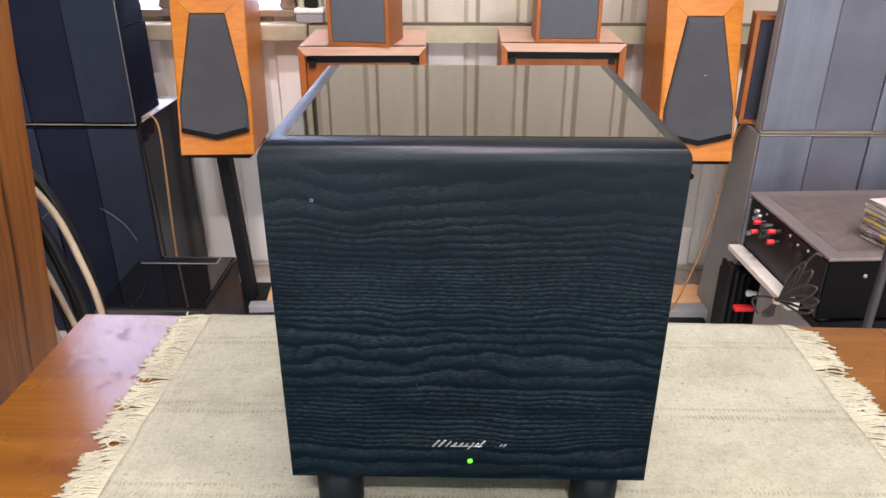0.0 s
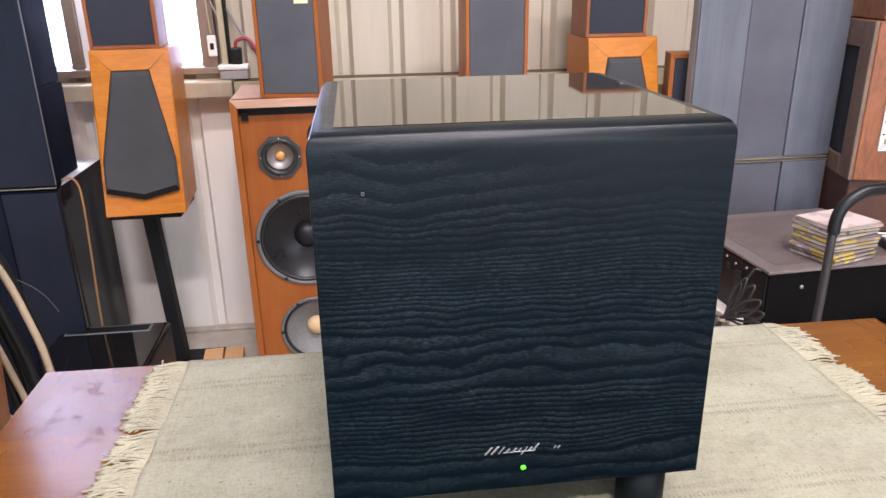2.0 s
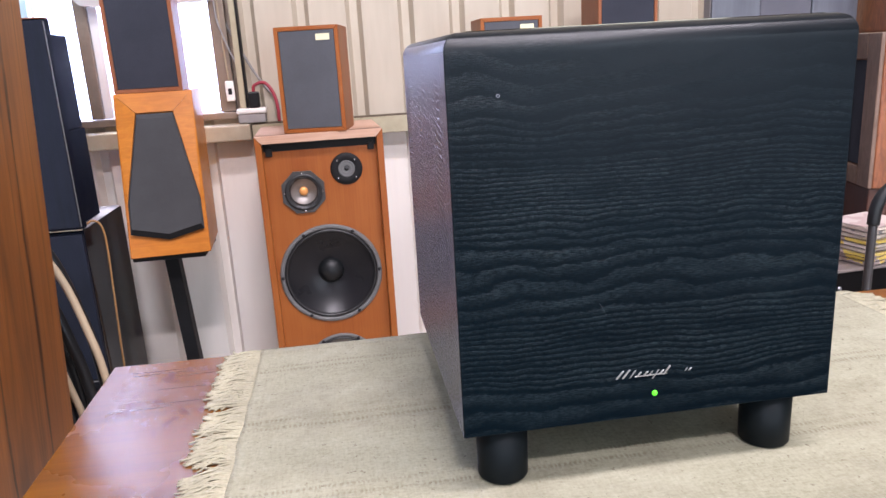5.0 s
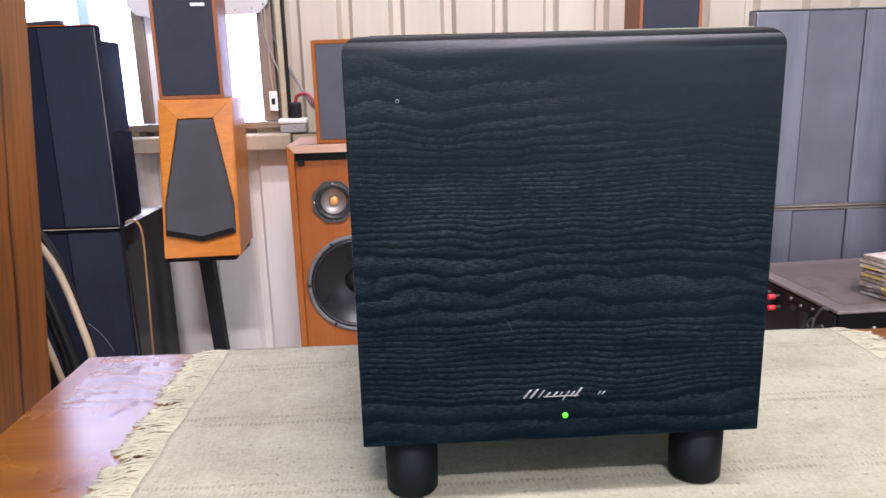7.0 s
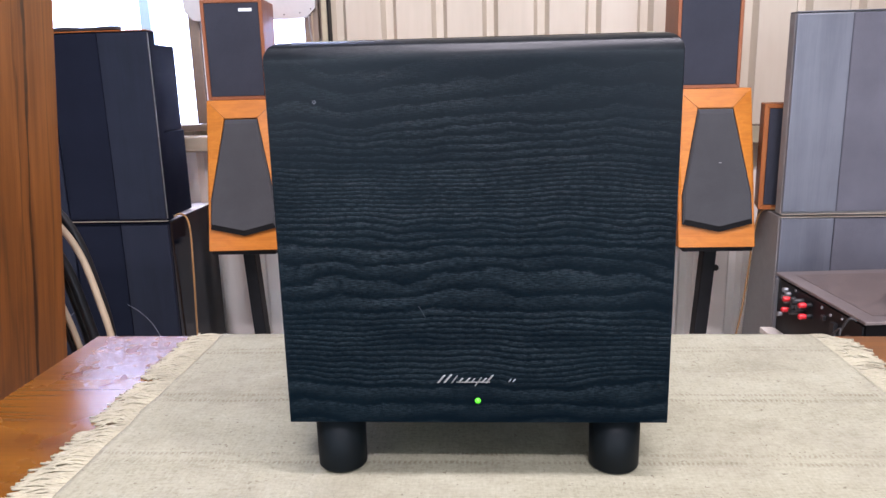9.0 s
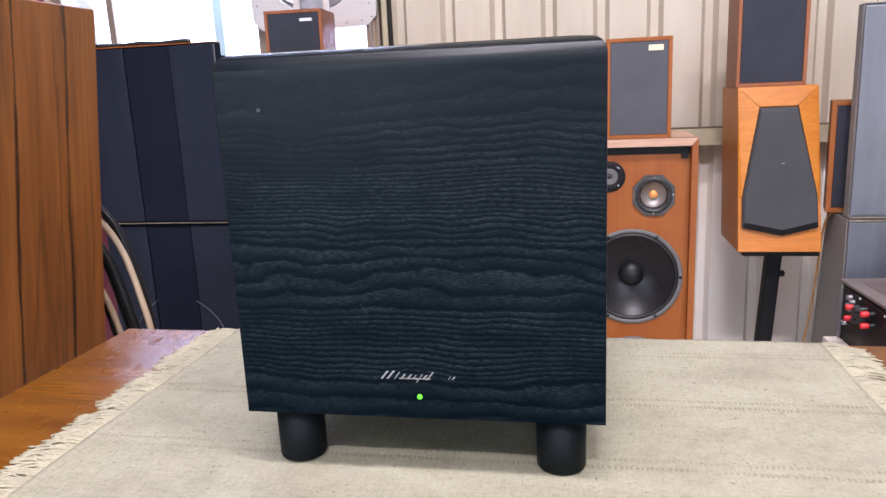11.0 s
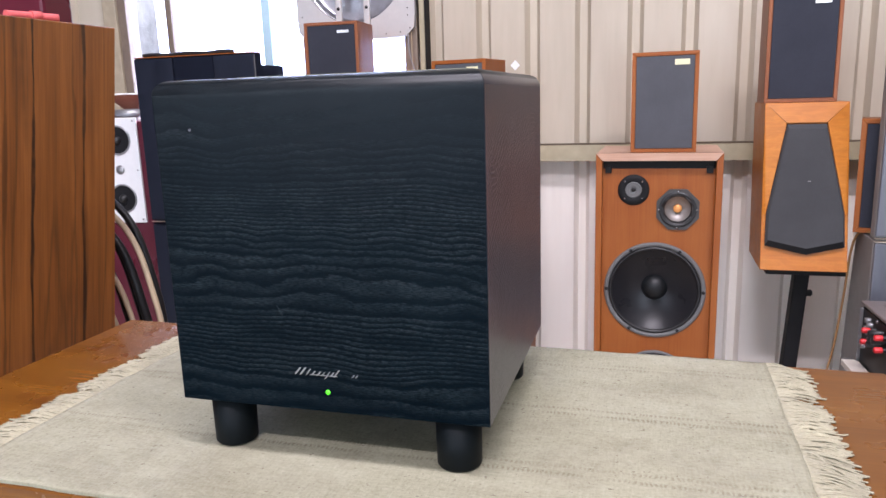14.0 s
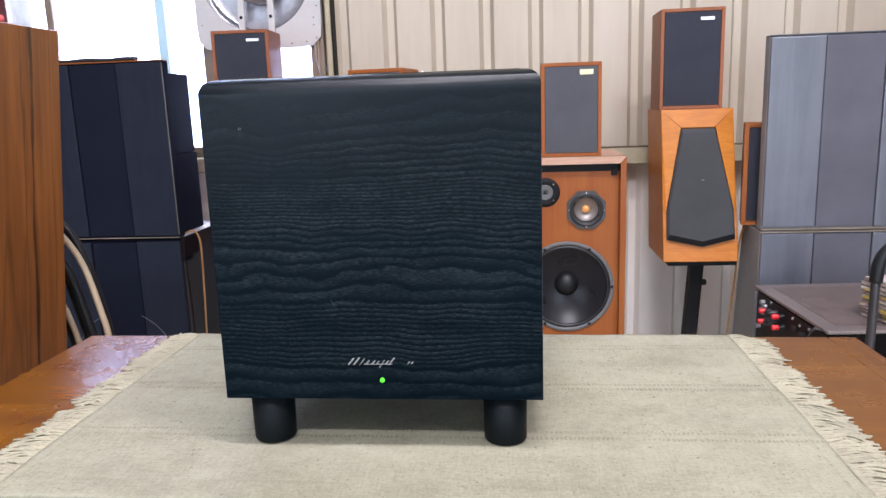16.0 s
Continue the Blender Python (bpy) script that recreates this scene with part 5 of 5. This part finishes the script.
wooden_box_speaker(pose(1.318, 1.855, 0.6135, 0, 0, -14), 0.40, 0.30, 0.4265, "worn mahogany speaker box with a white terminal strip", True, True)
wooden_box_speaker(pose(1.330, 1.860, 1.0415, 0, 0, -12), 0.40, 0.30, 0.36, "chipped mahogany speaker box stacked on another", False, False)
wooden_box_speaker(pose(1.320, 1.870, 0.1155, 0, 0, -10), 0.40, 0.30, 0.4970, "dark red-brown speaker box at the foot of a stack", False, False, WALNUT_DARK)
crate = thing("low_crate", "low dark crate under stacked speaker boxes", "crate", pose(1.35, 1.86, 0, 0, 0, -8))
part("side", box(-0.02, 0.40, 0.0, 0.32, G, 0.115, 0.003), WALNUT, crate)

# ---- beside the table: the rosewood cabinet and what hangs by it ----
rose = thing("rosewood_cabinet", "tall rosewood speaker cabinet with raked ends and dark veins", "cabinet", pose(-0.53, 0, 0))
part("side_panel", prism([(0.300, G), (0.816, G), (1.029, 1.168), (0.513, 1.168)], -0.018, 0.0, "x", 0.0015, 1), ROSEWOOD, rose, "dark-veined rosewood side")
part("carcass", prism([(0.302, G), (0.814, G), (1.027, 1.166), (0.515, 1.166)], -0.43, -0.0185, "x", 0.0015, 1), WALNUT, rose)
duster = thing("red_cloth_roll", "faded red rolled cloth lying on the rosewood cabinet", "cloth", pose(-0.560, 0.900, 1.1685, 0, 0, 76))
part("roll", tube([(-0.050, 0.0, 0.007), (-0.02, 0.002, 0.0072), (0.008, 0.0, 0.007), (0.029, -0.002, 0.0068)], 0.0066, 10, 4), PINK_CLOTH, duster)
part("wrap", tube([(-0.012, 0.001, 0.0080), (0.004, 0.001, 0.0080)], 0.0077, 10, 2), PINK_CLOTH, duster)
paper = thing("folded_paper", "white folded sheet of paper on the rosewood cabinet", "paper", pose(-0.60, 0.72, 1.1685, 0, 0, 10))
part("sheet", box(-0.05, 0.05, -0.04, 0.04, 0.0, 0.004, 0.001, 1), WHITE_PAINT, paper)
case = thing("maroon_case", "dark maroon case standing on the rosewood cabinet", "case", pose(-0.71, 0.988, 1.1685))
part("shell", box(-0.10, 0.106, -0.032, 0.032, 0.0, 0.22, 0.006), MAROON, case)

cables = thing("cable_bundle", "bundle of cream and black cables hanging behind the rosewood cabinet", "cable")
for k, (dx, dy, dz, r, m) in enumerate(((0.000, 0.055, 0.0, 0.0055, CREAM_CABLE), (-0.022, 0.050, -0.02, 0.008, SATIN_BLACK), (-0.040, 0.060, -0.01, 0.008, SATIN_BLACK), (-0.030, 0.035, -0.075, 0.0050, CREAM_CABLE),
                                        (-0.048, 0.040, -0.05, 0.006, SATIN_BLACK), (-0.052, 0.028, -0.12, 0.005, CREAM_CABLE), (-0.012, 0.075, 0.02, 0.007, SATIN_BLACK))):
    part("cable", tube([(-0.720, 1.00 + dy, 0.86 + dz), (-0.655 + dx, 1.00 + dy, 0.868 + dz), (-0.600 + dx, 1.00 + dy, 0.838 + dz), (-0.562 + dx, 1.00 + dy, 0.785 + dz), (-0.538 + dx, 1.00 + dy, 0.700 + dz),
                        (-0.524 + dx, 1.00 + dy, 0.610 + dz), (-0.518 + dx, 1.00 + dy, 0.40 + dz), (-0.530 + dx, 1.00 + dy, 0.15), (-0.56 + dx, 1.00 + dy, G + r)], r, 10, 6), m, cables)
hook = thing("cable_peg", "dark peg behind the rosewood cabinet that holds cables", "peg", pose(-0.73, 1.05, 0))
part("post", box(-0.02, 0.015, -0.02, 0.05, G, 0.845, 0.003), MATT_BLACK, hook)

# glossy black box on the floor
gloss = thing("glossy_black_box", "piano-black lacquered box on the floor with a grey inset strip", "subwoofer", pose(0, 0, 0))
part("body", box(-0.945, -0.640, 1.755, 2.095, G + 0.012, 0.212, 0.010, 4), PIANO, gloss, "piano-black lacquered body")
# added panel: its matt face keeps reflections off this end of the lacquer
part("end_panel", box(-0.6405, -0.6375, 1.766, 2.084, G + 0.02, 0.202, 0.001, 1), SATIN_BLACK, gloss, "added matt black end panel against reflections")
part("inset_strip", box(-0.925, -0.685, 2.035, 2.082, 0.2105, 0.2135, 0.001, 1), GREY_METAL, gloss, "grey inset strip")
part("inset_label", box(-0.918, -0.692, 2.041, 2.076, 0.2132, 0.2142), SATIN_BLACK, gloss)
for x in (-0.92, -0.67):
    for y in (1.78, 2.07):
        part("foot", lathe([(0.014, 0.0), (0.015, 0.0135), (0.0, 0.0135)], (x, y, G), "z", 14), RUBBER, gloss)

tray = thing("grey_tray", "grey chalky block set on the floor by the wall", "block", pose(-0.565, 2.205, G, 0, 0, 4))
part("block", box(-0.085, 0.075, -0.045, -0.005, 0.0, 0.045, 0.004), CHALK, tray)
for i in range(2):
    b = thing("pine_block", "raw orange pine block lying on the floor", "block", pose(-0.570 + i * 0.068, 2.255, G, 0, 0, 5), "pine blocks")
    part("wood", box(-0.031, 0.031, -0.045, 0.075, 0.0, 0.042, 0.003), PINE, b)
ball = thing("rubber_ball", "small black rubber ball on the floor", "ball", pose(-0.462, 2.235, G))
part("ball_body", lathe([(0.0, 0.0), (0.012, 0.003), (0.021, 0.012), (0.024, 0.024), (0.021, 0.036), (0.012, 0.045), (0.0, 0.048)], (0, 0, 0), "z", 20), RUBBER, ball)
b = thing("grey_block", "grey chalky block on the floor by the stand", "block", pose(0.845, 2.185, G))
part("block", box(-0.09, 0.07, -0.03, 0.025, 0.0, 0.045, 0.004), CHALK, b)
b = thing("pine_block", "raw orange pine block lying on the floor", "block", pose(0.850, 2.300, G, 0, 0, 2), "pine blocks")
part("wood", box(-0.075, 0.075, -0.075, 0.055, 0.0, 0.040, 0.003), PINE, b)

# white-fronted speaker deep in the corner
white = thing("white_front_speaker", "maroon speaker with a white baffle and two small drivers", "loudspeaker", pose(-1.455, 2.20, 0, 0, 0, 6))
part("cabinet", box(-0.30, 0.200, 0.006, 0.28, G, 0.985, 0.004), MAROON, white, "dark maroon cabinet")
part("baffle", box(-0.285, 0.0, -0.004, 0.007, 0.615, 1.000, 0.003), WHITE_PAINT, white, "white front baffle")
for z in (0.920, 0.706):
    d = part("driver", lathe([(0.054, 0.004), (0.054, 0.007), (0.050, 0.009), (0.047, 0.004)], (-0.082, 0, z), "y", 36), GREY_METAL, white, "small round driver")
    part("cone", lathe([(0.048, 0.0052), (0.030, 0.0047), (0.0, 0.0046)], (-0.082, 0, z), "y", 36), PAPER_CONE, d)
    part("dust_cap", lathe([(0.017, 0.004), (0.014, 0.013), (0.007, 0.018), (0.0, 0.019)], (-0.082, 0, z), "y", 24), RUBBER, d)
part("tweeter", lathe([(0.017, 0.004), (0.017, 0.006), (0.010, 0.008), (0.0, 0.011)], (-0.082, 0, 0.812), "y", 24), GREY_METAL, white, "small dome tweeter")
for x in (-0.012, -0.273):
    for z in (0.628, 0.81, 0.988):
        part("screw", lathe([(0.0032, 0.003), (0.0028, 0.006), (0.0, 0.0064)], (x, 0, z), "y", 8), GREY_METAL, white)
COPPER_BASKET = plain("copper_red_basket", (0.30, 0.105, 0.060), 0.40, 0.3, 60, 0.1, 0.05)
dish = thing("bare_driver", "bare copper-red speaker driver lying face up on the maroon speaker", "loudspeaker part", pose(-1.545, 2.30, 1.0005))
part("magnet", lathe([(0.0, 0.0), (0.070, 0.0), (0.072, 0.004), (0.072, 0.028), (0.0, 0.030)], (0, 0, 0), "z", 32), GREY_METAL, dish, "grey round magnet")
part("basket", lathe([(0.030, 0.030), (0.055, 0.052), (0.088, 0.078), (0.088, 0.082), (0.05, 0.058), (0.028, 0.034)], (0, 0, 0), "z", 32), COPPER_BASKET, dish, "copper-red basket")
part("rim", lathe([(0.086, 0.080), (0.100, 0.080), (0.100, 0.086), (0.086, 0.086)], (0, 0, 0), "z", 32), WHITE_PLASTIC, dish, "white rim")

# ---- on and by the window ----
fan = thing("exhaust_fan", "white exhaust fan housing with a round mouth, fixed in the window", "fan", pose(-0.722, 2.535, 1.255))
hole, seg = 0.205, 48
fan_bm = bmesh.new()
fw, fh, cz = 0.232, 0.49, 0.262
outer = []
for a in range(seg):
    t = 2 * math.pi * a / seg
    c, s_ = math.cos(t), math.sin(t)
    k = 1.0 / max(abs(c) / fw, abs(s_) / (fh / 2 if s_ > 0 else cz))
    px, pz = c * k, s_ * k
    corner = 0.055
    if abs(px) > fw - corner and pz < -cz + corner:
        dx, dz = abs(px) - (fw - corner), (cz - corner) + pz
        ln = math.hypot(dx, dz)
        if ln > corner:
            px = math.copysign(fw - corner + dx * corner / ln, px)
            pz = -(cz - corner) + dz * corner / ln
    outer.append((px, cz + pz))
inner = [(hole * math.cos(2 * math.pi * a / seg), cz + hole * math.sin(2 * math.pi * a / seg)) for a in range(seg)]
vf = [[fan_bm.verts.new((p[0], y, p[1])) for p in ring] for ring, y in ((outer, 0.0), (inner, -0.004), (inner, 0.036), (outer, 0.036))]
for ra, rb in zip(vf, vf[1:] + vf[:1]):
    for i in range(seg):
        j = (i + 1) % seg
        fan_bm.faces.new((ra[i], ra[j], rb[j], rb[i]))
bmesh.ops.recalc_face_normals(fan_bm, faces=fan_bm.faces)
FAN_GREY = plain("yellowed_fan_plastic", (0.50, 0.49, 0.48), 0.45, 0, 60, 0.06, 0.05)
FOIL = plain("crinkled_foil", (0.55, 0.55, 0.60), 0.32, 0.9, 45, 0.3, 1.0)
part("duct", lathe([(hole + 0.001, -0.030), (hole - 0.012, -0.036), (hole - 0.004, -0.044), (hole - 0.020, -0.050), (0.16, -0.056), (0.13, -0.052), (0.10, -0.058), (0.0, -0.058)], (0, 0, cz), "y", 48), FOIL, fan, "crinkled foil duct")
part("housing", fan_bm, FAN_GREY, fan, "white moulded fan housing")
part("motor", lathe([(0.0, 0.0), (0.095, 0.0), (0.105, -0.014), (0.105, -0.034), (0.0, -0.034)], (0.0, 0.0, cz), "y", 40), GREY_METAL, fan, "grey motor drum")
for x in (-0.058, 0.052):
    part("strut", box(x - 0.012, x + 0.012, -0.012, -0.002, 0.045, cz - 0.03, 0.003), FAN_GREY, fan, "white strut")
    part("bolt", lathe([(0.006, 0.012), (0.005, 0.016), (0.0, 0.016)], (x, 0, 0.110), "y", 10), MATT_BLACK, fan)
for x, z in ((0.218, 0.14), (0.212, 0.03), (0.175, 0.018), (0.12, 0.014), (0.205, 0.10), (0.205, 0.075), (-0.21, 0.09)):
    part("screw", lathe([(0.0026, 0.0), (0.0022, 0.002), (0.0, 0.0025)], (x, 0, z), "y", 8), MATT_BLACK, fan)
part("cord", tube([(0.205, -0.004, 0.010), (0.210, -0.006, -0.06), (0.235, -0.005, -0.15), (0.262, -0.004, -0.215)], 0.0028, 8, 6), CHALK, fan, "thin grey flex")

lamp_switch = thing("inline_switch", "white inline switch hanging on its flex by the window", "switch", pose(-0.500, 2.546, 0.940))
part("body", box(-0.014, 0.014, -0.012, 0.002, 0.0, 0.066, 0.004), WHITE_PLASTIC, lamp_switch)
part("rocker", box(-0.006, 0.006, -0.0145, -0.011, 0.022, 0.042, 0.001, 1), SATIN_BLACK, lamp_switch)
part("flex", tube([(0.0, -0.004, 0.066), (-0.004, -0.004, 0.15), (-0.008, -0.004, 0.32), (-0.004, -0.004, 0.60)], 0.003, 8, 5), CREAM_CABLE, lamp_switch)
socket = thing("socket_box", "white and grey surface socket box on the sill", "socket", pose(-0.440, 2.535, 0.8670))
part("box_body", box(-0.042, 0.046, -0.020, 0.035, 0.0, 0.030, 0.004), CHALK, socket, "grey box")
part("cover", box(-0.046, 0.050, -0.024, 0.030, 0.0305, 0.048, 0.005), WHITE_PLASTIC, socket, "white cover")
plug = thing("mains_plug", "black mains plug with a red lead in the socket box", "plug", pose(-0.425, 2.525, 0.9155))
part("plug_body", box(-0.018, 0.018, -0.014, 0.014, 0.0, 0.052, 0.005), SATIN_BLACK, plug)
part("lead", tube([(0.0, 0.0, 0.050), (0.006, 0.0, 0.072), (0.040, -0.002, 0.078), (0.066, -0.006, 0.040), (0.074, -0.010, -0.010), (0.074, -0.010, -0.048)], 0.0055, 10, 6), plain("dark_red_lead", (0.30, 0.03, 0.05), 0.45, 0, 60, 0.1, 0.05), plug, "dark red lead")
wire = thing("wall_flex", "grey flex running down the wall beside the window", "cable", pose(0, 0, 0))
part("flex", tube([(-0.500, 2.556, 1.36), (-0.500, 2.572, 1.22), (-0.468, 2.574, 1.13), (-0.420, 2.574, 1.03), (-0.385, 2.574, 0.975), (-0.355, 2.572, 0.93), (-0.352, 2.55, 0.870)], 0.0042, 8, 6), CHALK, wire)
sticker = thing("diamond_sticker", "white diamond sticker on the sheet-metal wall", "sticker", pose(-0.136, 2.5775, 1.140))
part("paper", prism([(-0.017, 0.0), (0.0, -0.018), (0.017, 0.0), (0.0, 0.018)], 0.0, 0.002, "y"), WHITE_PAINT, sticker)

# speaker wires
w1 = thing("speaker_wire", "amber speaker wire looping down the dark bass cabinet's side", "cable")
part("wire", tube([(-0.880, 2.12, 0.6485), (-0.862, 2.13, 0.655), (-0.845, 2.135, 0.640), (-0.838, 2.135, 0.590), (-0.842, 2.135, 0.45), (-0.848, 2.13, 0.25), (-0.852, 2.125, G + 0.004)], 0.0030, 8, 6), AMBER_WIRE, w1)
w2 = thing("speaker_wire", "amber speaker wire looping down the grey bass cabinet's side", "cable")
part("wire", tube([(0.955, 2.06, 0.6505), (0.915, 2.09, 0.650), (0.884, 2.12, 0.640), (0.874, 2.14, 0.58), (0.868, 2.15, 0.45), (0.850, 2.15, 0.28), (0.815, 2.15, 0.13), (0.78, 2.15, 0.02), (0.74, 2.15, G + 0.004)], 0.0030, 8, 6), AMBER_WIRE, w2)
